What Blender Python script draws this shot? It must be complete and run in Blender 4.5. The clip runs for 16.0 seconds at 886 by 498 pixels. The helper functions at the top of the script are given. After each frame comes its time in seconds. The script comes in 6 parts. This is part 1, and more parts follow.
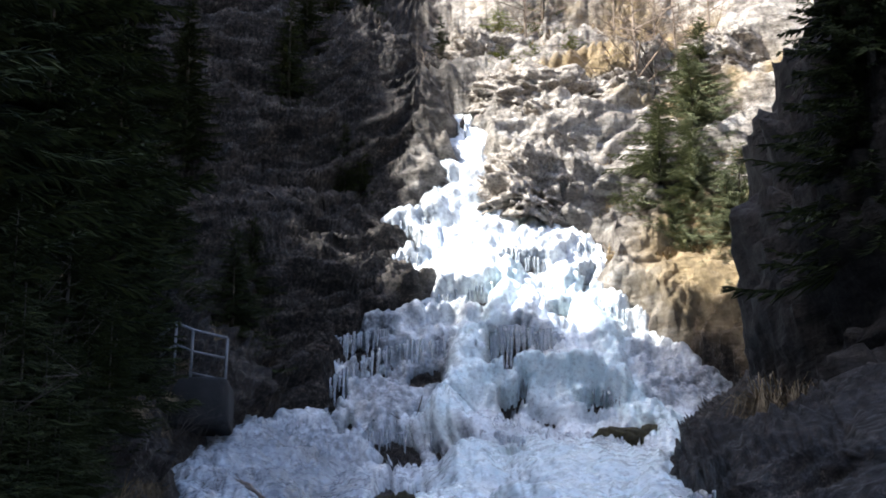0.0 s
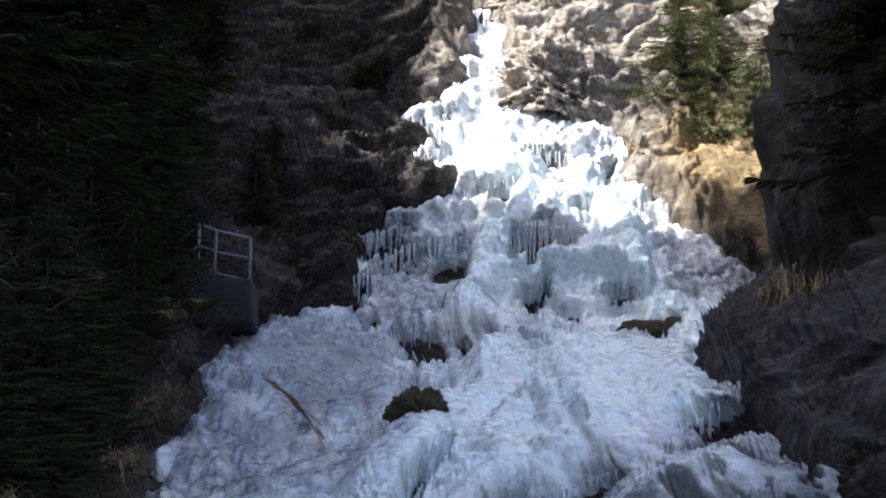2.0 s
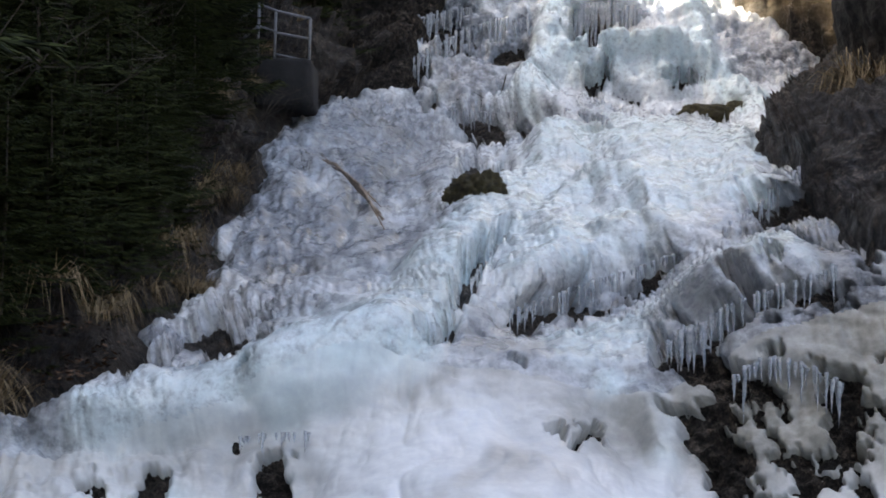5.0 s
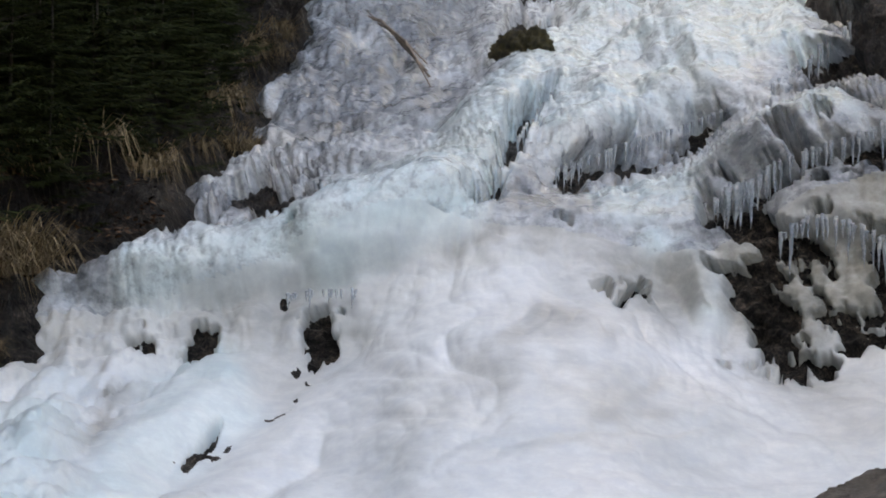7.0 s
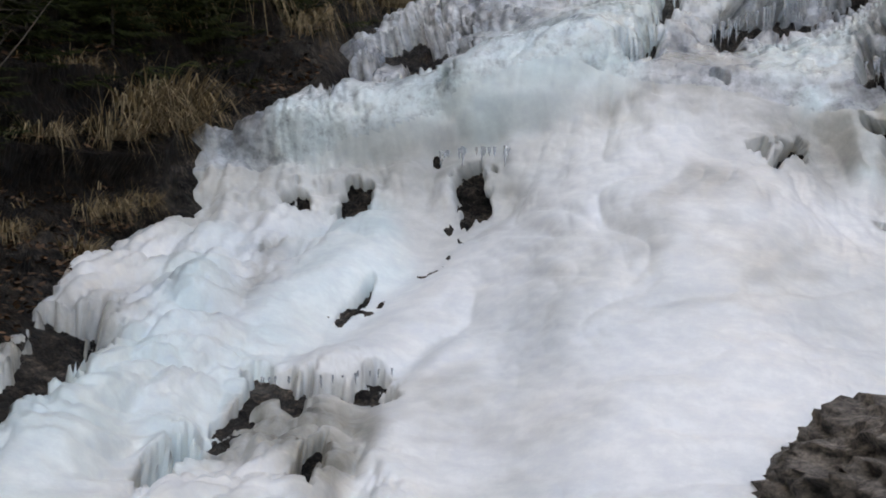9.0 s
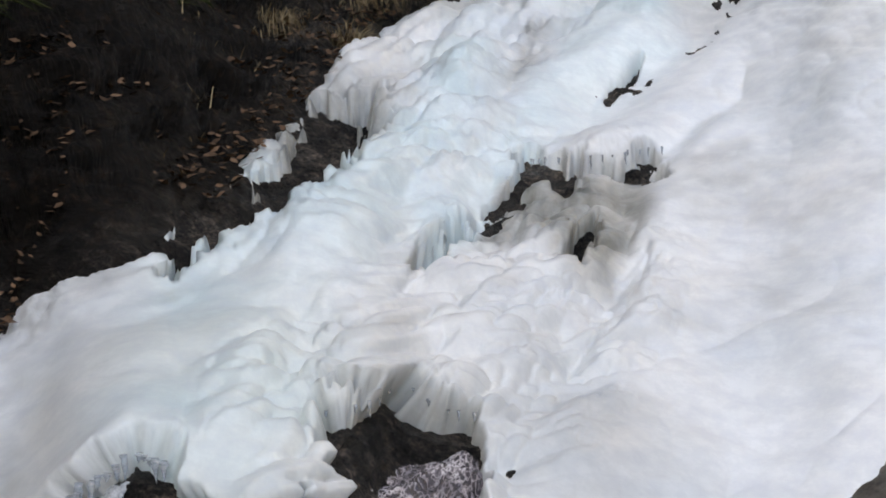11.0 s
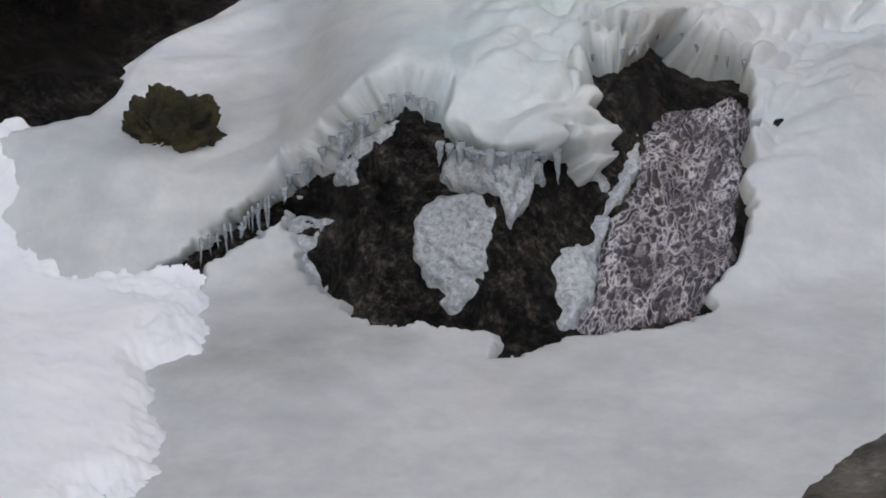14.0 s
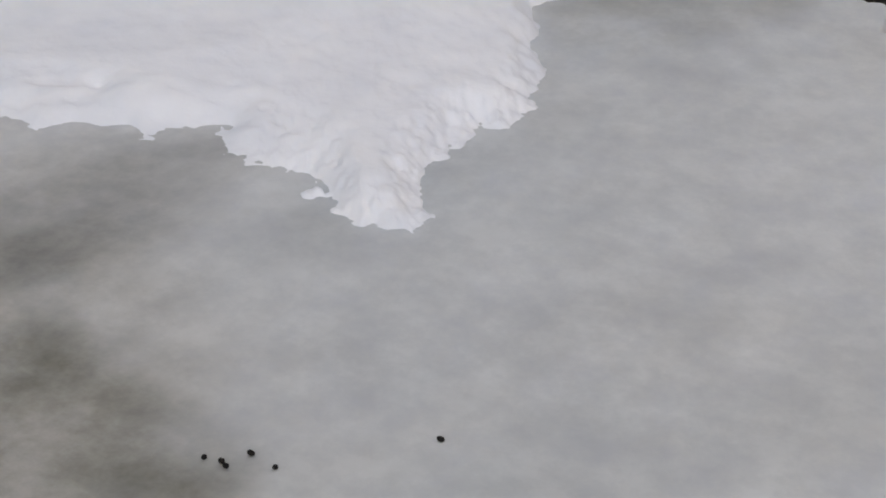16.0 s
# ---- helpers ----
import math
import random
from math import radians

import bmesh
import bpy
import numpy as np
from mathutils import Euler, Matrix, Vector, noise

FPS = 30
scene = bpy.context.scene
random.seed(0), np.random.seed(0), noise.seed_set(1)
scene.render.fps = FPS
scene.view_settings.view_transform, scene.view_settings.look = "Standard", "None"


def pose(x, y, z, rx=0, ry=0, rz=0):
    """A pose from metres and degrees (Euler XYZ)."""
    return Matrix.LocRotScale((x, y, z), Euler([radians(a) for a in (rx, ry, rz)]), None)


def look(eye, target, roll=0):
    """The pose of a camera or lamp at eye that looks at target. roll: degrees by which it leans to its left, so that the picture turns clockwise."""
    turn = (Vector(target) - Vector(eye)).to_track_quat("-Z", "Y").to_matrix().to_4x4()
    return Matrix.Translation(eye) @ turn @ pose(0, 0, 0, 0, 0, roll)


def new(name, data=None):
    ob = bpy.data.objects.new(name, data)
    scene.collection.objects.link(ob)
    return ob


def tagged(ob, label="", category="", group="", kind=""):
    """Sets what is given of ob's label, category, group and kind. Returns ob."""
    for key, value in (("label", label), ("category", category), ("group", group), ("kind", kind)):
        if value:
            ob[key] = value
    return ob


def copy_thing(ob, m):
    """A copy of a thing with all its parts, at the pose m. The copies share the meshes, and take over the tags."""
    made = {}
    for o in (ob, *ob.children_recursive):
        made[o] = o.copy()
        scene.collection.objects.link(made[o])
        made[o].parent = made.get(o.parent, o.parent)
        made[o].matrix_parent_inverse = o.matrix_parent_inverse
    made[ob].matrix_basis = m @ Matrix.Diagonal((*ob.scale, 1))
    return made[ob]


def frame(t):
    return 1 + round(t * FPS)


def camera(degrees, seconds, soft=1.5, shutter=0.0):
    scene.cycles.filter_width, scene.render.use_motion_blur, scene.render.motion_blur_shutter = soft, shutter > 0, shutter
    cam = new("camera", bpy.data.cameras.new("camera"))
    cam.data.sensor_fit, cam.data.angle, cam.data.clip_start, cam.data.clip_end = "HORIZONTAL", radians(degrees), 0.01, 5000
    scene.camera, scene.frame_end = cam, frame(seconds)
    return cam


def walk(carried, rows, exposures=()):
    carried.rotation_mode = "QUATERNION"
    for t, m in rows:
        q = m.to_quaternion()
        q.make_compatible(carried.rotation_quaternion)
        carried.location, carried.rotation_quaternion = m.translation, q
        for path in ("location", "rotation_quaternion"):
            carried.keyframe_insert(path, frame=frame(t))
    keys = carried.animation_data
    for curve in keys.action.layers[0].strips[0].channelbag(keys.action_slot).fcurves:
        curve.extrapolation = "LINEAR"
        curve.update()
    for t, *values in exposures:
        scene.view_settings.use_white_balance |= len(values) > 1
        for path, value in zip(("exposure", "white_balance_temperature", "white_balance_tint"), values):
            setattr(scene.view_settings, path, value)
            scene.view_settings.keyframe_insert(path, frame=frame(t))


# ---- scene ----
# ---------------------------------------------------------------- camera
EYE = 1.6
ROWS = [
    (0.0, 108.0, 0.0, 0.0), (0.5, 107.669, 0.128, 0.246), (1.0, 107.188, 0.3, 0.281), (1.5, 105.975, 0.369, 0.343),
    (2.0, 104.815, 0.807, 0.945), (2.5, 103.601, 0.947, 1.283), (3.0, 102.645, 1.514, 2.257), (3.5, 101.959, 1.493, 2.552),
    (4.0, 100.482, 0.478, 3.055), (4.2, 99.94, 0.275, 2.881), (6.3, 95.482, -0.186, 2.694), (6.5, 95.035, 0.138, 3.022),
    (7.0, 93.716, -0.171, 4.067), (7.5, 93.128, -0.657, 4.813), (8.0, 92.074, -0.704, 5.561), (8.5, 90.283, -1.04, 7.085),
    (9.0, 89.298, -0.822, 8.76), (9.5, 87.876, -0.636, 10.924), (9.7, 86.843, 0.408, 12.516), (11.8, 79.449, 1.186, 18.057),
    (12.0, 78.335, 1.295, 18.3), (12.5, 76.461, 1.887, 19.454), (13.0, 73.612, 1.949, 20.266), (13.5, 72.577, 2.203, 21.945),
    (14.0, 71.848, 2.048, 25.142), (14.5, 70.036, 1.615, 28.133), (15.0, 68.052, 0.592, 30.896), (15.5, 65.073, 0.784, 33.815),
    (15.7, 64.009, 0.273, 35.664), (16.0, 61.285, 0.442, 38.491),
]
EXPOSURES = [(0.0, 1.97, 5950, 10), (2.0, 1.95, 6250, 10), (4.2, 2.25, 6950, 10), (6.3, 2.4, 8200, 8), (9.7, 2.45, 8900, 8), (11.8, 2.7, 9000, 8), (12.5, 2.7, 9000, 8), (13.2, 2.4, 9000, 8), (16.0, 2.18, 9600, 8)]
cam = camera(26.85, 16.0, soft=1.8)
walk(cam, [(t, pose(0, 0, EYE, rx, ry, rz)) for t, rx, ry, rz in ROWS], EXPOSURES)

# ---------------------------------------------------------------- sky and sun
SUN_WAY = Vector((-0.62, -0.35, 0.70)).normalized()   # towards the sun
world = bpy.data.worlds.new("sky")
scene.world = world
world.use_nodes = True
wn = world.node_tree.nodes
sky = wn.new("ShaderNodeTexSky")
sky.sky_type, sky.sun_disc = "NISHITA", False
sky.air_density, sky.dust_density, sky.ozone_density = 0.7, 3.0, 0.7
sky.sun_elevation = math.asin(SUN_WAY.z)
sky.sun_rotation = math.atan2(SUN_WAY.x, SUN_WAY.y)
world.node_tree.links.new(sky.outputs[0], wn["Background"].inputs[0])
wn["Background"].inputs[1].default_value = 0.15
sun = new("sun", bpy.data.lights.new("sun", "SUN"))
sun.data.energy, sun.data.angle, sun.data.color = 4.0, radians(0.53), (1.0, 0.95, 0.86)
sun.matrix_world = look(SUN_WAY * 60, (0, 0, 0))


# ---------------------------------------------------------------- noise on arrays
def lattice(i, j, k, seed):
    h = (i * 374761393 + j * 668265263 + k * 2147483647 + seed * 974711) & 0xFFFFFFFF
    h = ((h ^ (h >> 13)) * 1274126177) & 0xFFFFFFFF
    h = ((h ^ (h >> 16)) * 2246822519) & 0xFFFFFFFF
    return ((h ^ (h >> 15)) & 0xFFFF) / 32767.5 - 1.0


def value(x, y, z, seed=0):
    """Smooth noise from -1 to 1 with a lattice of 1 m."""
    i, j, k = (np.floor(a).astype(np.int64) for a in (x, y, z))
    u, v, w = x - i, y - j, z - k
    u, v, w = (a * a * a * (a * (a * 6 - 15) + 10) for a in (u, v, w))
    total = 0.0
    for a in (0, 1):
        for b in (0, 1):
            for c in (0, 1):
                total = total + lattice(i + a, j + b, k + c, seed) * (u if a else 1 - u) * (v if b else 1 - v) * (w if c else 1 - w)
    return total


def fbm(x, y, z, octaves=4, seed=0, gain=0.5):
    total, amp = 0.0, 1.0
    for o in range(octaves):
        total = total + amp * value(x * 2 ** o + 13.7 * o, y * 2 ** o - 7.1 * o, z * 2 ** o + 3.3 * o, seed + o)
        amp *= gain
    return total


def ridged(x, y, z, octaves=4, seed=0, gain=0.5):
    total, amp = 0.0, 1.0
    for o in range(octaves):
        total = total + amp * (1 - 2 * np.abs(value(x * 2 ** o + 5.1 * o, y * 2 ** o + 9.2 * o, z * 2 ** o - 4.4 * o, seed + o)))
        amp *= gain
    return total


def billow(x, y, z, octaves=3, seed=0, gain=0.5):
    total, amp = 0.0, 1.0
    for o in range(octaves):
        total = total + amp * (np.sqrt(np.abs(value(x * 2 ** o + 2.1 * o, y * 2 ** o + 6.2 * o, z * 2 ** o, seed + o))) * 2 - 1)
        amp *= gain
    return total


def step(a, lo, hi):
    u = np.clip((a - lo) / (hi - lo), 0, 1)
    return u * u * (3 - 2 * u)


# ---------------------------------------------------------------- the lie of the land
# The stream bed climbs away from the standing place. Lines on it are given in degrees as bearing and rise seen from
# there;
# between two of them the bed has one steepness, and the ledges run slantwise to fit the camera's view.
FOOT = [(-41.15, -17.39), (-36.19, -18.69), (-30.29, -18.58), (-28.41, -20.11), (-25.47, -20.30), (-23.85, -21.26), (-21.77, -20.65), (-17.48, -19.88), (-14.37, -19.19), (-8.04, -16.34)]
BROW = [(-40.63, -13.61), (-35.81, -15.32), (-30.59, -15.79), (-26.85, -13.43), (-24.43, -14.95), (-21.89, -14.54), (-19.67, -12.35), (-16.12, -12.09), (-12.61, -13.84), (-8.06, -15.49)]
CREST = [(-25.33, -1.37), (-20.50, -0.80), (-16.84, 0.38), (-13.76, 0.44), (-11.00, 0.58), (-8.57, 0.83), (-6.82, 1.00), (-5.11, 2.43), (-3.03, 2.98), (-0.77, 2.67), (1.81, 2.18), (3.85, 1.69), (5.20, 0.77), (6.33, 0.45)] + [(8.21, 0.28), (9.33, 0.28), (14.67, 0.62)]
LIP = [(-23.89, 1.49), (-19.14, 1.88), (-16.35, 2.38), (-13.32, 3.00), (-10.24, 3.69), (-7.65, 4.79), (-5.20, 5.39), (-2.93, 5.27), (-0.31, 4.87), (2.30, 4.68), (3.85, 4.84), (4.88, 5.61), (6.42, 6.44), (7.78, 6.85), (9.42, 7.48), (13.23, 8.44)]
BAND = [(-7.34, 5.83), (-3.18, 5.14), (-0.56, 5.67), (1.38, 6.13), (3.14, 6.67), (4.89, 7.20), (6.50, 8.16), (8.75, 8.56), (11.30, 9.26)]
BAND_TOP = [(-7.34, 6.00), (-3.16, 6.08), (-0.52, 6.79), (1.42, 7.25), (3.19, 7.79), (4.95, 8.23), (6.57, 9.36), (8.85, 10.09), (11.40, 10.61)]
BULGE = [(-10.79, 9.31), (-5.55, 9.25), (-2.72, 9.89), (-1.45, 10.82), (0.69, 11.15), (4.75, 11.15), (8.54, 10.59), (11.42, 10.78)]
WALL = [(-12.53, 11.02), (-6.59, 11.18), (-3.75, 11.28), (-1.08, 11.35), (1.58, 11.22), (2.65, 11.28), (5.13, 11.68), (8.61, 11.65)]
WALL_TOP = [(-12.55, 12.40), (-6.57, 12.92), (-3.72, 12.62), (-1.05, 12.32), (1.63, 12.33), (2.68, 12.06), (5.15, 11.94), (8.63, 11.91)]
BASE = [(-17.05, 12.67), (-6.82, 13.14), (-3.27, 12.57), (-0.43, 12.59), (1.35, 12.76), (5.07, 12.27), (7.34, 12.05), (9.11, 12.56), (13.75, 13.12)]
FALL_TOP = [(-17.90, 21.39), (-3.45, 21.90), (-0.26, 21.94), (1.42, 21.76), (4.05, 21.89), (14.41, 21.48)]


def curve(line, az):
    return np.interp(az, [p[0] for p in line], [p[1] for p in line])


def across(az, *pairs):
    """A steepness that changes with the bearing."""
    return np.interp(az, pairs[0::2], pairs[1::2])


def steepness(az, el):
    m = 0.04 + 0 * el
    def above(line, slope, soft):
        nonlocal m
        m = m + (slope - m) * step(el - curve(line, az), -soft, soft)
    above(FOOT, across(az, -38, 0.9, -30, 1.3, -24, 1.3, -20.5, 0.8, -18, 0.36), 0.5)
    above(BROW, across(az, -40, 0.5, -30, 0.42, -22, 0.40, -18, 0.33, 0, 0.30), 0.5)
    above(CREST, across(az, -19, 0.6, -16, 1.3, -8, 1.3, -4, 0.9, 1, 0.7, 3.5, 1.6, 8, 1.8), 0.25)
    above(LIP, across(az, -18, 0.36, -8, 0.38, -2, 0.42, 4, 0.45, 12, 0.5), 0.3)
    right = step(az, -3.4, -1.8)
    above(BAND, 0.40 + 1.2 * right, 0.2)
    above(BAND_TOP, 0.42 + 0.16 * right, 0.25)
    above(BULGE, 0.40 + 0 * az, 0.2)
    above(WALL, across(az, -9, 0.6, -5, 0.7, -3, 2.0, 1.5, 2.0, 3, 0.6), 0.12)
    above(WALL_TOP, 0.40 + 0 * az, 0.15)
    above(BASE, across(az, -8, 1.3, -4, 1.5, 2, 1.6, 8, 1.2), 0.2)
    above(FALL_TOP, 1.0 + 0 * az, 0.3)
    return m


AZ_LIST, EL_LIST = np.arange(-66, 34.1, 0.25), np.arange(-44, 25.01, 0.05)


def march():
    """How far off the bed lies at each bearing and rise."""
    az, el = np.meshgrid(AZ_LIST, EL_LIST, indexing="ij")
    tan = np.tan(np.radians(el))
    gain = 1 / np.maximum(steepness(az, el) - tan, 0.06)
    far = np.concatenate([np.zeros((len(AZ_LIST), 1)), np.cumsum(0.5 * (gain[:, 1:] + gain[:, :-1]) * np.diff(tan, axis=1), axis=1)], axis=1) + math.log(EYE / math.tan(radians(44)))
    for k, column in enumerate(far):     # the foot of the fall and the first ledge lie level across the gorge
        a = np.interp(curve(LIP, AZ_LIST[k]), EL_LIST, column)
        b = np.interp(curve(BASE, AZ_LIST[k]), EL_LIST, column)
        c = np.interp(curve(BROW, AZ_LIST[k]), EL_LIST, column)
        far[k] = np.interp(column, [column[0], c, a, b, b + 5], [column[0], c, math.log(11.2), math.log(33.0), math.log(33.0) + 5])
    k = np.exp(-0.5 * (np.arange(-8, 9) / 2.2) ** 2)
    padded = np.pad(far, ((8, 8), (0, 0)), mode="edge")
    return sum(w * padded[i:i + len(far)] for i, w in enumerate(k / k.sum()))


FAR = march()
LOG_LIST = np.linspace(FAR[:, 0].max(), FAR[:, -1].min() + 0.12, 1500)
RISE_TABLE = np.array([np.interp(LOG_LIST, column, EL_LIST) for column in FAR])


def cell(a, lo, gap, count):
    u = np.clip((a - lo) / gap, 0, count - 1.001)
    i = u.astype(np.int64)
    return i, u - i


def polar(x, y):
    """Bearing, distance and rise of the bare bed at a place in plan."""
    az, rho = np.degrees(np.arctan2(x, y)), np.hypot(x, y)
    i, u = cell(az, AZ_LIST[0], 0.25, len(AZ_LIST))
    j, v = cell(np.log(np.maximum(rho, 0.05)), LOG_LIST[0], LOG_LIST[1] - LOG_LIST[0], len(LOG_LIST))
    el = (RISE_TABLE[i, j] * (1 - v) + RISE_TABLE[i, j + 1] * v) * (1 - u) + (RISE_TABLE[i + 1, j] * (1 - v) + RISE_TABLE[i + 1, j + 1] * v) * u
    return az, rho, el


NEAREST, FARTHEST = math.exp(LOG_LIST[0]), math.exp(LOG_LIST[-1])

# outlines of the ice, as bearing by rise
LEFT_LINE = [(-0.23, 22.02), (-0.17, 20.46), (-0.91, 19.67), (-1.46, 19.23), (-2.28, 18.74), (-1.18, 18.45), (-1.17, 18.01), (-2.45, 17.57), (-0.71, 17.14), (-0.71, 16.80), (-1.25, 16.18), (-2.96, 15.56), (-3.59, 15.11), (-3.75, 14.33), (-4.36, 13.54), (-3.32, 13.09), (-6.37, 12.69), (-7.74, 11.91), (-8.64, 10.78)] + [(-8.53, 10.85), (-8.36, 9.98), (-9.75, 8.61), (-9.84, 6.89), (-11.63, 5.38)] + [(-11.98, 5.40), (-12.99, 3.83), (-14.34, 2.96), (-16.27, 2.51), (-16.73, 0.37), (-18.45, -0.14)] + [(-18.79, -0.53), (-20.82, -2.18), (-21.24, -3.22), (-22.67, -4.24), (-24.16, -5.76), (-25.31, -6.92)] + [(-26.41, -7.59), (-29.74, -8.53), (-30.84, -9.49), (-32.98, -10.70), (-35.27, -11.87)] + [(-37.28, -13.54), (-53.84, -15.06)] + [(-66.0, -18.0), (-66.0, -40.0)]
RIGHT_LINE = [(1.24, 21.93), (1.60, 20.62), (2.06, 20.27), (2.05, 19.58), (3.24, 19.04), (5.06, 18.21), (5.39, 17.16), (4.75, 16.83), (5.90, 16.11), (7.65, 15.10), (9.00, 13.85), (9.32, 12.63), (7.42, 11.67), (7.12, 10.82)] + [(8.63, 10.59), (8.81, 9.41), (10.08, 8.14), (11.73, 7.87)] + [(11.57, 5.99), (11.82, 0.96), (11.47, -0.72)] + [(6.95, -4.77), (3.64, -5.92), (1.96, -6.83)] + [(-5.29, -16.95), (-6.63, -18.69), (-7.29, -20.91)] + [(-13.13, -25.77), (-14.23, -27.03), (-15.31, -29.29), (-15.79, -34.24)]


def by_rise(line, el):
    pts = sorted(line, key=lambda p: p[1])
    return np.interp(el, [p[1] for p in pts], [p[0] for p in pts])


def metres(rho):
    return rho * math.pi / 180


def left_gap(az, rho, el):
    """Metres to the left of the ice's border, the border taken smooth."""
    smooth = (by_rise(LEFT_LINE, el - 0.6) + by_rise(LEFT_LINE, el) + by_rise(LEFT_LINE, el + 0.6)) / 3
    return (smooth - az) * metres(rho)


def right_gap(az, rho, el):
    smooth = (by_rise(RIGHT_LINE, el - 0.6) + by_rise(RIGHT_LINE, el) + by_rise(RIGHT_LINE, el + 0.6)) / 3
    return (az - smooth) * metres(rho)


SHADE_RIM_Y, SHADE_RIM_Z = [-60, 18, 21.5, 24, 28.3, 30.3, 38, 46, 60], [44, 41, 30, 25, 24.4, 32.5, 36, 36, 30]   # the gorge's left rim, added out of view with heights that shade the stream


def bed(x, y):
    """Height of the land without its small roughness."""
    az, rho, el = polar(x, y)
    z = EYE + rho * np.tan(np.radians(el))
    z = np.where(rho < NEAREST, 0.0, z)
    z = np.where(rho > FARTHEST, EYE + FARTHEST * np.tan(np.radians(el)) + np.interp(rho - FARTHEST, [0, 20, 60, 260, 2500], [0, 21, 49, 140, 480]), z)
    ahead = step(y, -5, 1.5)
    dl, dr = left_gap(az, rho, el), right_gap(az, rho, el)
    up = step(el, 12.6, 14.0)
    steep_l = np.interp(rho, [2, 4, 9, 30, 60], [0.25, 0.5, 0.85, 1.2, 1.2])
    bank = steep_l * np.clip(dl, 0, 7) * step(dl, 0, 0.6) + 0.1 * np.clip(dl, 0, 6) ** 2 * step(rho, 12, 20)
    cliff = 0.55 * np.clip(dl - 0.3, 0, 12) * step(dl, 0.2, 1.5)
    steep_r = np.interp(rho, [2, 4, 8, 12, 24, 30, 36, 60], [0.1, 0.25, 0.3, 0.2, 0.2, 0.5, 0.30, 0.25])
    slope = steep_r * np.clip(dr, 0, 14) * step(dr, 0, 0.6) + 0.15 * np.clip(dr - 14, 0, 200)
    z = z + (1 - up) * bank + up * cliff + slope
    # unseen behind the eye: right side raised to shut out light
    z = z * ahead + (1 - ahead) * (-0.1 * np.clip(rho - 2, 0, 60) + 0.8 * np.clip(x - 7, 0, 30))
    rim = np.interp(y, SHADE_RIM_Y, SHADE_RIM_Z) * (1 + 0.03 * value(0 * x, y * 0.35, 0 * x, 33)) * (1 - step(rho, 300, 600))
    wall = rim * np.clip((-x - 6.2 - 0.5 * value(x * 0.2, y * 0.2, 0 * x, 34)) / 8.0, 0, 1) + 0.25 * np.clip(-x - 14.2, 0, 300)
    return np.where(x < -5, np.maximum(z, wall), z) 


def rock_relief(x, y, z, rho):
    """Bedded, broken rock: larger blocks far up, small ones near."""
    big = ridged(x * 0.22 + z * 0.1, y * 0.22, z * 0.4, 4, 11) * np.interp(rho, [0, 8, 20, 36, 50], [0.0, 0.05, 0.2, 0.42, 0.9])
    dip = z - 0.35 * x + 0.5 * fbm(x * 0.3, y * 0.3, z * 0.3, 3, 27)
    small = ridged(x * 0.6, y * 0.6, dip * 2.0, 4, 21, 0.6) * np.interp(rho, [0, 4, 10, 30, 50], [0.02, 0.03, 0.08, 0.17, 0.3])
    slab = (dip * 1.3 - np.floor(dip * 1.3)) * 0.22 + (dip * 4.1 - np.floor(dip * 4.1)) * 0.09
    return big + small + (slab - 0.2) * step(rho, 24, 32) * (0.9 + 0.6 * value(x * 0.4, y * 0.4, z * 0.4, 29))


def inside(px, py, corners):
    """Signed distance to a polygon, positive inside."""
    far = np.full(px.shape, 1e9)
    odd = np.zeros(px.shape, dtype=bool)
    for (ax, ay), (bx, by) in zip(corners, corners[1:] + corners[:1]):
        ux, uy = bx - ax, by - ay
        h = np.clip(((px - ax) * ux + (py - ay) * uy) / (ux * ux + uy * uy), 0, 1)
        far = np.minimum(far, np.hypot(px - ax - h * ux, py - ay - h * uy))
        odd ^= ((ay > py) != (by > py)) & (px < ux * (py - ay) / (uy + 1e-12) + ax)
    return np.where(odd, far, -far)


def close(az, el, unit, points, reach):
    """Which places lie within so many metres of the box round some points."""
    xs, ys = [p[0] for p in points], [p[1] for p in points]
    off = np.maximum(np.maximum(min(xs) - az, az - max(xs)), np.maximum(min(ys) - el, el - max(ys)))
    return np.nonzero(off * unit < reach)[0]


def along(px, py, points):
    """Distance to a line of points."""
    far = np.full(px.shape, 1e9)
    for (ax, ay), (bx, by) in zip(points, points[1:]):
        ux, uy = bx - ax, by - ay
        h = np.clip(((px - ax) * ux + (py - ay) * uy) / (ux * ux + uy * uy), 0, 1)
        far = np.minimum(far, np.hypot(px - ax - h * ux, py - ay - h * uy))
    return far


BARE = []   # gaps in the ice where rock shows: raggedness in metres, outline
BARE.append((0.10, [(-1.80, 10.83), (-1.09, 10.89), (-0.57, 10.67), (-1.30, 9.85), (-2.03, 9.18), (-2.51, 9.54), (-2.26, 10.23)]))
BARE.append((0.035, [(-0.44, 8.63), (-1.09, 7.74), (-1.62, 6.91), (-2.26, 6.14), (-2.61, 6.39), (-2.09, 7.48), (-1.35, 8.29)]))
BARE.append((0.035, [(-2.32, 6.44), (-1.97, 5.83), (-2.37, 5.39), (-3.01, 5.20), (-3.31, 5.30), (-2.75, 5.86)]))
BARE.append((0.10, [(-0.57, 5.39), (-0.30, 6.17), (0.74, 6.34), (0.48, 5.86), (-0.13, 5.44)]))
BARE.append((0.09, [(1.35, 6.30), (1.96, 6.64), (3.09, 7.05), (2.48, 6.64), (1.61, 6.16)]))
BARE.append((0.10, [(-12.31, 4.19), (-11.72, 5.15), (-9.92, 5.69), (-8.35, 5.54), (-9.04, 5.01), (-10.42, 4.56)]))
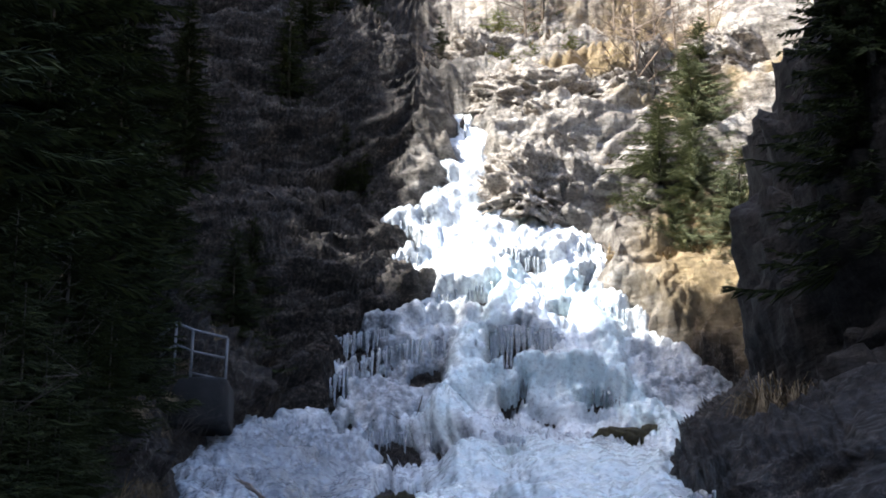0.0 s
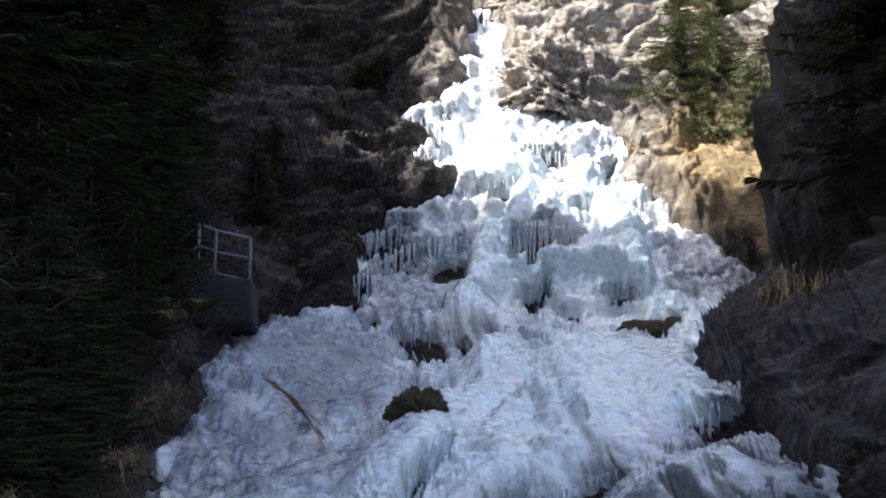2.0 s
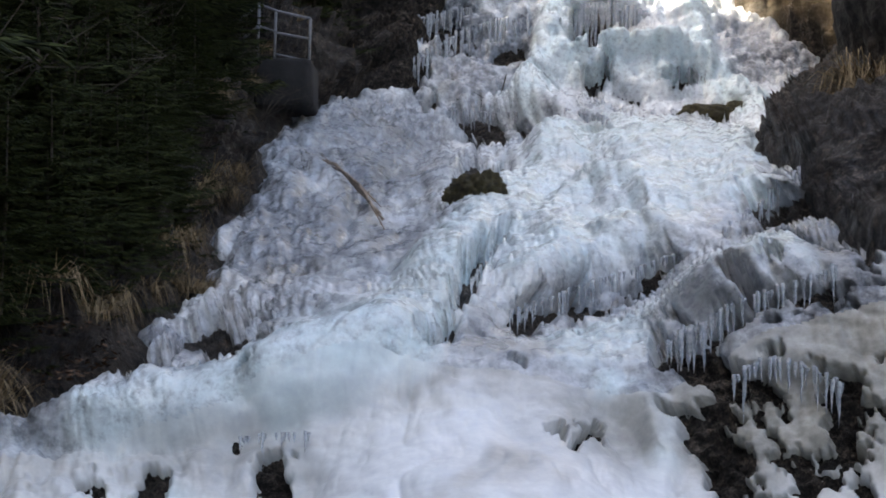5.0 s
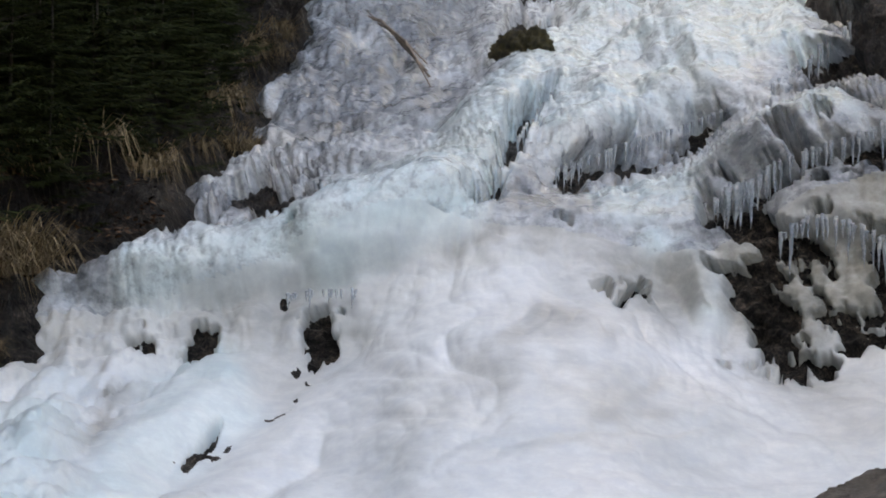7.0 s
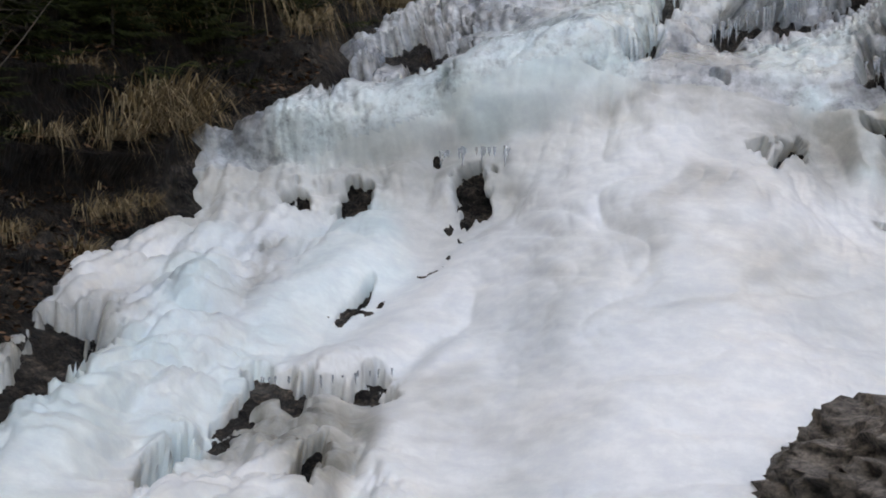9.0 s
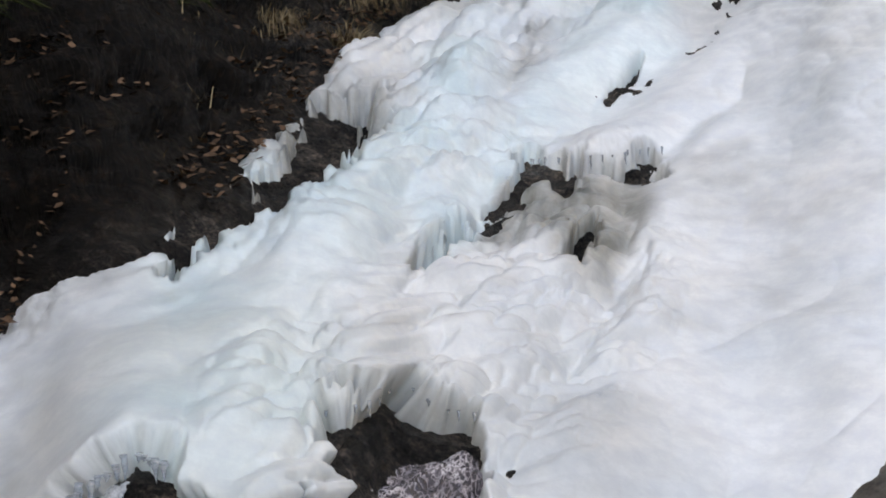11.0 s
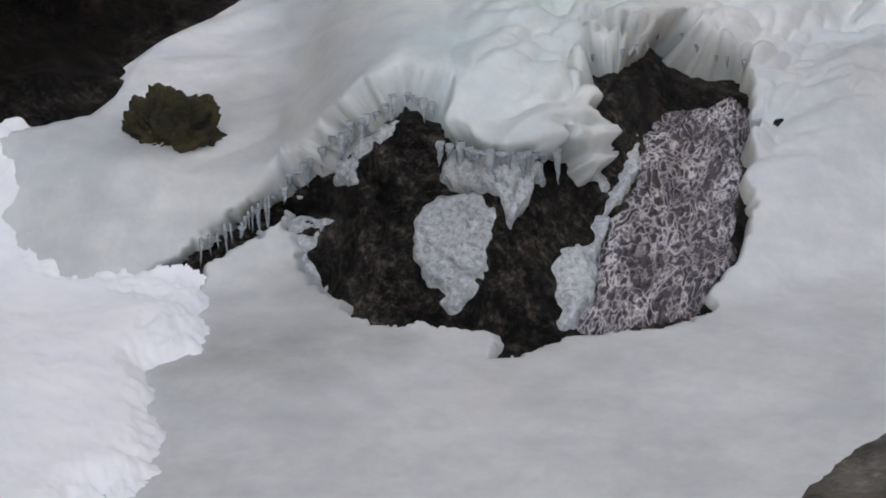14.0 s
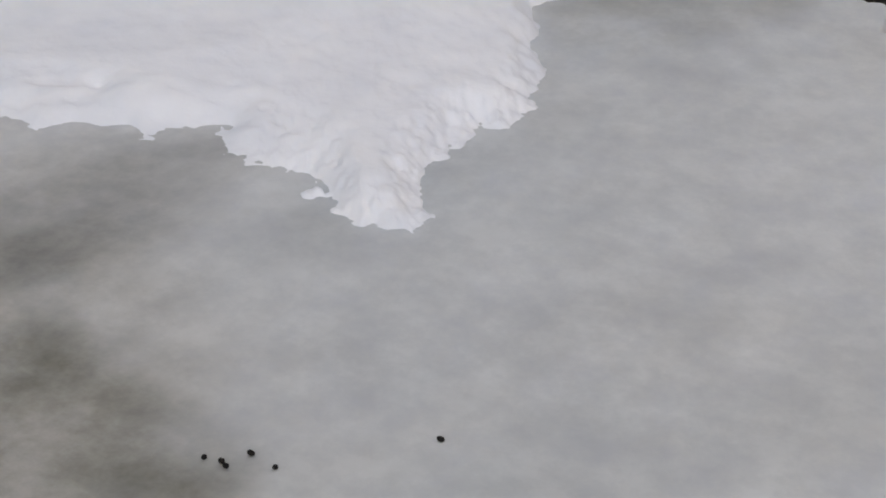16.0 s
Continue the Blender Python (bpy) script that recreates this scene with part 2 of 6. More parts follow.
BARE.append((0.12, [(-9.75, 6.13), (-8.70, 5.62), (-9.04, 4.92), (-10.08, 5.26)]))
BARE.append((0.14, [(2.09, 6.53), (3.17, 7.36), (4.58, 7.90), (4.74, 7.64), (3.32, 6.83), (2.43, 6.35)]))
BARE.append((0.04, [(-12.01, 0.74), (-11.68, 1.43), (-11.17, 1.35), (-11.07, 0.57), (-11.67, 0.28)]))
BARE.append((0.03, [(-13.55, 0.82), (-13.30, 1.33), (-12.96, 1.08), (-13.21, 0.56)]))
BARE.append((0.03, [(-8.49, 0.84), (-8.41, 1.62), (-7.80, 2.41), (-7.45, 1.98), (-7.71, 0.93), (-8.14, 0.72)]))
BARE.append((0.08, [(3.90, 4.76), (4.62, 5.35), (6.08, 6.28), (6.85, 6.44), (7.61, 6.73), (6.59, 5.93), (5.56, 5.51), (6.40, 4.39), (6.22, 3.19), (6.72, 1.64), (6.87, 0.45), (5.52, 0.53), (4.85, 0.87), (4.69, 1.99), (4.35, 3.03), (5.04, 3.20), (5.21, 4.06), (4.02, 4.41)]))
BARE.append((0.10, [(7.71, 0.45), (7.97, 1.64), (7.82, 2.66), (8.39, 1.98), (8.63, 0.62)]))
BARE.append((0.08, [(6.91, 4.04), (7.42, 4.38), (7.24, 3.52), (6.98, 2.67)]))
BARE.append((0.14, [(7.69, 6.73), (9.42, 7.48), (10.28, 7.46), (9.28, 6.89), (8.28, 6.41)]))
BARE.append((0.12, [(8.57, 3.00), (9.00, 3.85), (9.91, 4.00), (10.03, 0.96), (9.05, 1.64)]))
BARE.append((0.05, [(0.91, 2.52), (1.60, 2.69), (2.20, 2.34), (1.94, 2.14), (1.25, 2.31)]))
BARE.append((0.16, [(6.50, 8.16), (6.90, 9.17), (8.53, 10.46), (9.24, 10.76), (9.08, 8.37), (7.70, 8.10)]))
BARE.append((0.012, [(-26.84, -13.26), (-27.95, -13.89), (-28.88, -14.38), (-29.83, -15.18), (-30.58, -15.65), (-30.85, -17.15), (-30.41, -17.88), (-30.27, -18.72), (-29.09, -19.37), (-28.41, -20.11), (-26.95, -20.25), (-26.20, -20.09), (-25.28, -20.23), (-24.56, -20.70), (-24.18, -21.24), (-23.28, -21.11), (-21.95, -20.64), (-20.46, -20.51), (-18.79, -20.46), (-17.48, -19.88), (-16.40, -18.15), (-16.02, -16.42), (-15.93, -13.99), (-16.22, -12.52), (-17.19, -12.38), (-17.80, -12.05), (-18.41, -11.52), (-19.66, -12.09), (-21.18, -12.34), (-20.93, -12.83), (-20.23, -13.34), (-20.88, -13.91), (-20.60, -14.58), (-20.12, -15.38), (-20.86, -15.88), (-21.99, -14.74), (-22.20, -15.40), (-23.36, -15.18), (-24.44, -15.04), (-25.60, -14.89), (-25.80, -13.75), (-26.32, -13.46)]))
BARE.append((0.012, [(-35.62, -18.43), (-33.83, -17.55), (-32.16, -16.93), (-31.21, -16.11), (-30.28, -15.45), (-30.30, -15.97), (-31.25, -16.89), (-32.00, -17.38), (-33.12, -17.84), (-33.90, -18.64)]))
BARE.append((0.03, [(-15.21, -5.62), (-14.61, -4.75), (-14.09, -4.37), (-13.21, -4.78), (-12.34, -4.74), (-11.64, -4.69), (-10.33, -4.40), (-10.38, -4.99), (-11.29, -5.16), (-12.34, -5.03), (-13.03, -5.35), (-14.08, -5.48)]))
BARE.append((0.03, [(-15.81, -6.66), (-16.85, -6.92), (-17.97, -7.90), (-17.80, -7.43), (-16.68, -6.66), (-15.47, -5.88), (-15.29, -6.00)]))
BARE.append((0.025, [(-13.19, -7.43), (-12.67, -6.65), (-12.12, -6.16), (-12.32, -6.51), (-12.80, -7.34), (-12.87, -8.07), (-13.09, -8.04)]))
BARE.append((0.035, [(-25.64, -6.91), (-24.33, -5.84), (-22.50, -4.92), (-21.15, -3.30), (-19.97, -2.78), (-18.68, -3.04), (-19.28, -4.25), (-20.63, -5.53), (-22.15, -6.71), (-24.32, -7.48), (-25.64, -8.25)]))
BARE.append((0.008, [(-11.15, -1.62), (-10.89, -1.32), (-10.98, -1.58), (-11.93, -2.47), (-11.98, -2.29)]))
BARE.append((0.02, [(-21.10, -12.34), (-19.75, -11.95), (-18.50, -11.90), (-17.44, -12.45), (-18.73, -13.90), (-19.69, -15.61), (-20.40, -15.07), (-20.88, -13.48)]))
BARE.append((0.02, [(-18.03, -7.75), (-17.14, -7.17), (-15.91, -6.60), (-16.09, -6.99), (-17.15, -7.51), (-17.86, -7.87)]))
BARE.append((0.10, [(-2.30, 12.32), (-1.05, 12.20), (-0.71, 11.58), (-1.26, 11.35), (-2.14, 11.45)]))
BARE.append((0.08, [(-0.44, 11.92), (0.54, 11.80), (0.88, 11.44), (-0.19, 11.30)]))
BARE.append((0.08, [(1.95, 11.66), (2.40, 11.81), (2.47, 11.29), (1.97, 11.22)]))
BARE.append((0.10, [(4.97, 11.95), (5.86, 12.16), (6.74, 12.29), (6.02, 11.78)]))
BARE.append((0.15, [(-3.50, 15.03), (-1.70, 15.40), (-1.87, 14.53), (-2.59, 14.35), (-3.31, 14.51)]))
BARE.append((0.16, [(-3.82, 13.46), (-3.30, 13.99), (-2.84, 13.65), (-3.01, 12.70), (-3.54, 12.86)]))
BARE.append((0.12, [(1.37, 14.53), (1.55, 15.22), (2.55, 15.39), (2.80, 14.52), (2.44, 14.09), (1.63, 13.97)]))
BARE.append((0.08, [(-1.06, 14.01), (-0.88, 14.44), (-0.07, 14.53), (-0.25, 14.01)]))
BARE.append((0.08, [(0.74, 16.27), (1.02, 16.58), (1.53, 16.62), (1.38, 16.18)]))
BARE.append((0.06, [(2.03, 17.75), (3.04, 17.61), (3.12, 17.43), (2.12, 17.55)]))
BARE.append((0.08, [(4.38, 16.75), (4.49, 17.44), (4.81, 17.26), (4.74, 16.71)]))
BARE.append((0.06, [(3.28, 16.25), (4.10, 16.15), (3.91, 15.92)]))
BARE.append((0.08, [(-1.91, 18.36), (-1.18, 18.71), (-0.72, 18.19), (-0.90, 17.84), (-1.72, 17.92)]))
BARE.append((0.07, [(-0.45, 20.11), (0.02, 20.46), (0.02, 20.02)]))
BARE.append((0.10, [(1.80, 13.31), (2.61, 13.62), (2.69, 13.22), (2.07, 13.05)]))
BARE.append((0.08, [(4.20, 13.11), (5.10, 13.44), (5.27, 13.09), (4.55, 12.90)]))
CLEAR = []   # thin or clear grey ice: how clear, soft edge in metres, outline
CLEAR.append((0.95, 0.4, [(3.85, 4.76), (6.59, 6.61), (7.96, 7.95), (11.61, 8.50), (11.48, -0.05), (4.85, 0.79), (4.35, 3.20)]))
CLEAR.append((0.75, 0.25, [(1.43, 4.25), (3.85, 4.67), (4.69, 3.20), (4.68, 1.13), (2.80, 1.65), (1.77, 2.52), (0.73, 3.21)]))
CLEAR.append((0.50, 0.5, [(-2.75, 5.31), (3.17, 6.49), (3.85, 4.93), (2.30, 4.42), (-0.31, 3.04), (-2.05, 3.39)]))
CLEAR.append((0.85, 0.3, [(-9.95, 8.72), (-5.57, 8.77), (-4.16, 9.12), (-5.74, 7.73), (-7.31, 7.20), (-9.76, 7.17)]))
CLEAR.append((0.95, 0.2, [(-12.99, 3.83), (-11.81, 5.40), (-9.92, 5.95), (-7.30, 5.63), (-7.65, 4.85), (-10.24, 3.69), (-13.32, 3.05)]))
CLEAR.append((0.8, 0.4, [(-8.35, 11.37), (-6.21, 13.01), (-1.94, 12.49), (-2.33, 10.93), (-4.85, 9.42), (-7.30, 10.67)]))
CLEAR.append((0.88, 0.3, [(-9.75, 8.61), (-8.53, 10.51), (-5.55, 9.25), (-2.03, 9.18), (-3.83, 7.66), (-7.33, 6.86), (-9.75, 6.72)]))
CLEAR.append((0.55, 0.4, [(-2.29, 12.46), (2.69, 12.15), (2.64, 11.18), (-2.32, 11.38)]))
CLEAR.append((0.8, 0.25, [(-0.89, 6.02), (1.42, 7.33), (5.11, 8.05), (4.90, 7.37), (2.42, 6.26), (-0.39, 5.58)]))
CLEAR.append((0.90, 0.4, [(6.16, 8.18), (6.91, 9.34), (8.89, 10.61), (9.75, 10.72), (11.07, 7.91)]))
CLEAR.append((0.75, 0.35, [(5.51, 15.16), (7.47, 15.11), (8.99, 13.67), (8.94, 12.65), (6.15, 13.07)]))
CLEAR.append((0.8, 0.4, [(-2.94, 14.34), (-1.52, 15.22), (0.29, 15.05), (0.11, 13.84), (-0.78, 12.71), (-2.92, 12.70)]))
CLEAR.append((0.70, 0.3, [(1.37, 15.40), (3.54, 15.37), (3.87, 13.98), (1.54, 13.83)]))
CLEAR.append((0.45, 0.3, [(-1.53, 16.27), (1.38, 16.79), (1.20, 15.92), (-1.52, 15.22)]))
CLEAR.append((0.55, 0.25, [(-16.51, 2.42), (-12.47, 2.63), (-8.67, 2.66), (-5.54, 3.20), (-5.71, 2.33), (-6.58, 0.76), (-12.44, 0.39), (-16.48, 0.21)]))
CLEAR.append((0.90, 0.08, [(-15.12, -5.62), (-14.08, -4.92), (-10.41, -4.89), (-10.92, -6.46), (-11.51, -9.06), (-13.35, -8.38), (-14.06, -7.00), (-15.81, -7.01)]))
CLEAR.append((0.92, 0.15, [(-24.33, -5.59), (-21.16, -2.87), (-18.77, -2.86), (-18.76, -4.25), (-21.98, -6.63), (-24.32, -7.61)]))
CLEAR.append((0.45, 0.35, [(-14.72, -15.21), (-12.78, -14.53), (-11.89, -15.21), (-12.94, -15.90), (-14.37, -15.73)]))
CLEAR.append((0.60, 0.06, [(-32.55, -17.69), (-30.22, -17.72), (-28.75, -19.74), (-30.35, -19.27), (-33.74, -18.96)]))
CLEAR.append((0.62, 0.15, [(-35.27, -21.14), (-33.58, -20.31), (-24.15, -21.04), (-20.43, -20.16), (-20.31, -21.52), (-27.60, -22.36), (-33.24, -22.92), (-35.13, -22.71)]))
CLEAR.append((0.40, 0.35, [(-58.52, -22.93), (-42.93, -25.98), (-39.15, -26.92), (-35.15, -23.24), (-27.56, -23.58), (-23.61, -26.88), (-22.75, -38.60), (-61.38, -35.28)]))
CLEAR.append((0.78, 0.25, [(-58.50, -22.74), (-49.81, -24.88), (-43.82, -26.13), (-42.35, -27.92), (-46.38, -29.12), (-47.72, -32.83), (-60.43, -32.17)]))
CLEAR.append((0.95, 0.15, [(-57.56, -27.24), (-51.22, -28.72), (-48.71, -32.58), (-45.85, -35.04), (-46.77, -38.04), (-59.44, -36.38)]))
CLEAR.append((0.55, 0.20, [(-19.06, -25.45), (-15.75, -24.61), (-14.22, -25.86), (-15.59, -27.64), (-18.06, -27.11)]))
RIBS = []   # raised ribs and cones of ice: half width in degrees, height as a share of it, line
RIBS.append((1.15, 0.55, [(0.86, 10.83), (-0.96, 9.32), (-2.78, 7.46), (-3.86, 5.93), (-5.62, 4.76), (-7.70, 3.78)]))
RIBS.append((0.90, 0.45, [(-3.28, 4.96), (-5.90, 4.68), (-7.99, 4.06), (-10.41, 3.26), (-13.49, 2.62)]))
RIBS.append((1.30, 0.30, [(-10.98, -0.29), (-13.20, -2.24), (-14.88, -4.33), (-17.05, -6.38)]))
RIBS.append((1.80, 0.30, [(-16.19, -2.16), (-17.21, -4.24), (-19.95, -5.62), (-21.64, -8.16)]))
RIBS.append((3.50, 0.14, [(-22.19, -6.83), (-23.75, -10.05), (-23.88, -12.65)]))
RIBS.append((0.85, 1.00, [(0.87, 15.02), (0.56, 13.84), (0.11, 12.71)]))
RIBS.append((0.45, 0.90, [(2.21, 17.13), (1.74, 16.27), (1.46, 15.22)]))
RIBS.append((0.50, 0.90, [(3.92, 16.59), (4.99, 15.69), (5.40, 14.47), (5.55, 13.60)]))
RIBS.append((0.70, 0.80, [(1.36, 13.66), (2.80, 13.96), (4.75, 13.62)]))
RIBS.append((0.60, 0.70, [(5.82, 13.60), (6.15, 12.90), (7.01, 12.36)]))
RIBS.append((0.90, 0.45, [(0.69, 11.01), (3.34, 11.08), (6.83, 10.81)]))
RIBS.append((0.80, 0.45, [(-0.46, 8.44), (1.50, 9.24), (5.02, 9.61), (6.77, 9.87)]))
RIBS.append((0.70, 0.40, [(-0.32, 7.39), (2.33, 8.17), (4.98, 8.75)]))
RIBS.append((0.80, 0.45, [(1.33, 5.09), (3.95, 5.69), (5.72, 6.48), (8.32, 7.21)]))
RIBS.append((0.80, 0.60, [(2.47, 3.90), (3.67, 3.20), (4.17, 1.65)]))
LIPS = []   # overhanging brims: how far out, run above, run below (metres), line
LIPS.append((0.30, 0.7, 0.5, [(-1.91, 18.71), (-0.44, 18.92), (0.85, 18.97)]))
LIPS.append((0.30, 0.7, 0.5, [(-2.27, 17.55), (-0.81, 17.74), (0.29, 17.81)]))
LIPS.append((0.35, 0.6, 0.5, [(1.76, 18.01), (2.49, 17.79), (3.40, 17.53), (4.14, 17.89)]))
LIPS.append((0.35, 0.6, 0.6, [(3.96, 17.98), (4.87, 17.96), (5.30, 17.25)]))
LIPS.append((0.35, 0.7, 0.5, [(-0.89, 16.13), (0.29, 16.59), (1.57, 16.93), (2.21, 17.13)]))
LIPS.append((0.35, 0.7, 0.6, [(3.12, 16.95), (4.65, 16.48), (5.89, 15.85), (7.47, 15.19)]))
LIPS.append((0.30, 0.6, 0.6, [(-3.50, 15.17), (-1.70, 15.54), (0.29, 16.10), (1.38, 15.92)]))
LIPS.append((0.40, 0.6, 0.9, [(1.55, 15.48), (2.64, 15.42), (3.89, 15.16)]))
LIPS.append((0.30, 0.5, 0.9, [(-3.29, 13.82), (-2.59, 14.52), (-1.51, 15.01), (0.29, 15.14)]))
LIPS.append((0.40, 0.5, 0.4, [(1.18, 13.63), (2.80, 13.96), (4.93, 13.62), (5.54, 13.34)]))
LIPS.append((0.30, 0.5, 0.3, [(1.35, 12.83), (2.61, 13.22), (3.84, 12.81), (5.08, 12.72)]))
LIPS.append((0.25, 0.6, 0.5, [(-0.45, 20.02), (0.30, 20.14), (1.97, 20.24)]))
LIPS.append((0.25, 0.5, 0.4, [(-2.47, 12.41), (-1.05, 12.29), (1.63, 12.33), (2.68, 12.06)]))
LIPS.append((0.30, 0.8, 0.4, [(-0.71, 6.36), (1.41, 6.99), (3.35, 7.61), (4.94, 8.06)]))
LIPS.append((0.22, 0.5, 0.3, [(0.79, 9.09), (2.55, 9.20), (4.14, 9.48)]))
LIPS.append((0.20, 0.5, 0.3, [(0.58, 8.06), (2.88, 8.67), (4.99, 9.09)]))
LIPS.append((0.25, 0.4, 0.6, [(3.85, 4.90), (4.88, 5.61), (6.42, 6.41), (7.78, 6.79), (9.42, 7.43)]))
LIPS.append((0.25, 0.4, 0.5, [(6.06, 4.05), (7.25, 4.72), (8.59, 4.36), (9.38, 3.84)]))
LIPS.append((0.14, 0.35, 0.5, [(-16.51, 2.25), (-14.16, 2.53), (-11.61, 2.30), (-9.02, 2.58), (-7.46, 3.02), (-5.54, 3.38), (-3.27, 3.91)]))
LIPS.append((0.10, 0.3, 0.3, [(-0.66, 2.34), (0.73, 2.17), (2.11, 1.65)]))
LIPS.append((0.06, 0.3, 0.10, [(-35.96, -16.67), (-32.50, -17.18), (-30.59, -15.70), (-28.70, -14.36), (-26.84, -13.30), (-25.80, -13.70), (-25.51, -14.90), (-22.07, -14.62)]))
LIPS.append((0.03, 0.3, 0.08, [(-21.27, -12.30), (-19.66, -12.01), (-18.41, -11.49), (-17.18, -12.33), (-16.13, -12.47)]))
LIPS.append((0.08, 0.25, 0.15, [(-14.61, -4.67), (-13.39, -4.66), (-11.64, -4.56), (-10.25, -4.28)]))
LIPS.append((0.12, 0.4, 0.3, [(-8.53, 10.85), (-6.95, 10.49), (-4.85, 9.28)]))
FROST = []   # ice that clings to the bare rock, and one foam strand: thickness, outline
FROST.append((0.035, [(-25.95, -16.09), (-25.04, -16.06), (-24.53, -16.69), (-24.40, -17.75), (-24.93, -18.94), (-25.79, -19.59), (-26.50, -19.03), (-26.91, -17.61), (-26.60, -16.41)]))
FROST.append((0.045, [(-25.77, -14.75), (-24.43, -14.87), (-22.07, -14.50), (-22.21, -15.75), (-22.79, -16.60), (-23.37, -17.18), (-24.15, -16.45), (-24.88, -16.41), (-25.96, -16.27), (-26.08, -15.39)]))
FROST.append((0.03, [(-30.65, -16.47), (-29.89, -16.97), (-30.33, -17.89), (-30.22, -18.76), (-31.01, -18.52), (-30.98, -17.14)]))
FROST.append((0.03, [(-20.81, -14.40), (-20.11, -15.29), (-19.77, -16.09), (-20.14, -16.34), (-20.85, -15.62), (-21.08, -14.57)]))
FROST.append((0.03, [(-28.78, -14.18), (-27.94, -13.75), (-27.03, -13.42), (-27.44, -14.27), (-28.37, -14.73), (-29.16, -15.72), (-29.79, -15.76), (-29.45, -14.83)]))
# the stream's white foam strand, built like the frost
FROST.append((0.04, [(-18.92, -14.46), (-19.13, -15.84), (-19.98, -17.04), (-20.60, -19.12), (-21.39, -20.49), (-21.95, -20.47), (-21.43, -19.09), (-21.66, -18.04), (-20.55, -17.55), (-20.05, -16.34), (-19.30, -15.32)]))
STREAM = [(-18.83, -14.63), (-17.92, -13.61), (-16.40, -12.86), (-15.93, -13.99), (-15.98, -16.42), (-16.36, -17.98), (-17.48, -19.79), (-19.53, -20.47), (-21.54, -20.55), (-20.78, -19.11), (-20.17, -17.04), (-19.22, -15.84)]
SNOW_PATCH = [(-56.05, -11.12), (-47.12, -12.39), (-40.53, -13.03), (-38.31, -12.98), (-37.82, -13.34), (-38.83, -14.21), (-38.45, -14.83), (-37.26, -15.43), (-38.91, -16.43), (-38.42, -17.50), (-36.67, -17.94), (-35.53, -18.49), (-34.05, -18.80), (-33.04, -20.29), (-34.05, -20.96), (-35.16, -21.41), (-35.42, -22.44), (-35.05, -23.99)] + [(-35.37, -24.28), (-36.93, -25.10), (-38.02, -25.84), (-39.33, -26.65), (-39.72, -28.28), (-41.79, -28.40), (-43.05, -27.35), (-43.74, -26.86), (-42.97, -26.46), (-43.89, -26.11), (-44.79, -25.68), (-46.62, -25.30), (-48.41, -24.85), (-55.28, -23.48), (-63.13, -22.34)]


def ice_depth(rho):
    return np.interp(rho, [0, 3.9, 4.3, 8, 12.5, 20, 33, 37, 45], [0.05, 0.05, 0.07, 0.10, 0.20, 0.26, 0.30, 0.42, 0.42])


def ice_border(x, y, z, az, el, rho):
    """Distance inwards from the border of the ice."""
    wob = fbm(x * 1.7, y * 1.7, z * 1.7, 4, 41) * np.interp(rho, [2, 6, 15, 36, 45], [0.03, 0.05, 0.12, 0.22, 0.2])
    comb = (value(x * 0.3, 0.2 * y, z * 3.6 + x * 1.2, 43) - 0.15) * step(rho, 32.5, 33.5) * 0.6
    return np.minimum(az - by_rise(LEFT_LINE, el), by_rise(RIGHT_LINE, el) - az) * metres(rho) + wob + comb * (x < 0.5) + np.interp(rho, [2, 6, 12, 33], [0.06, 0.08, 0.15, 0.12])


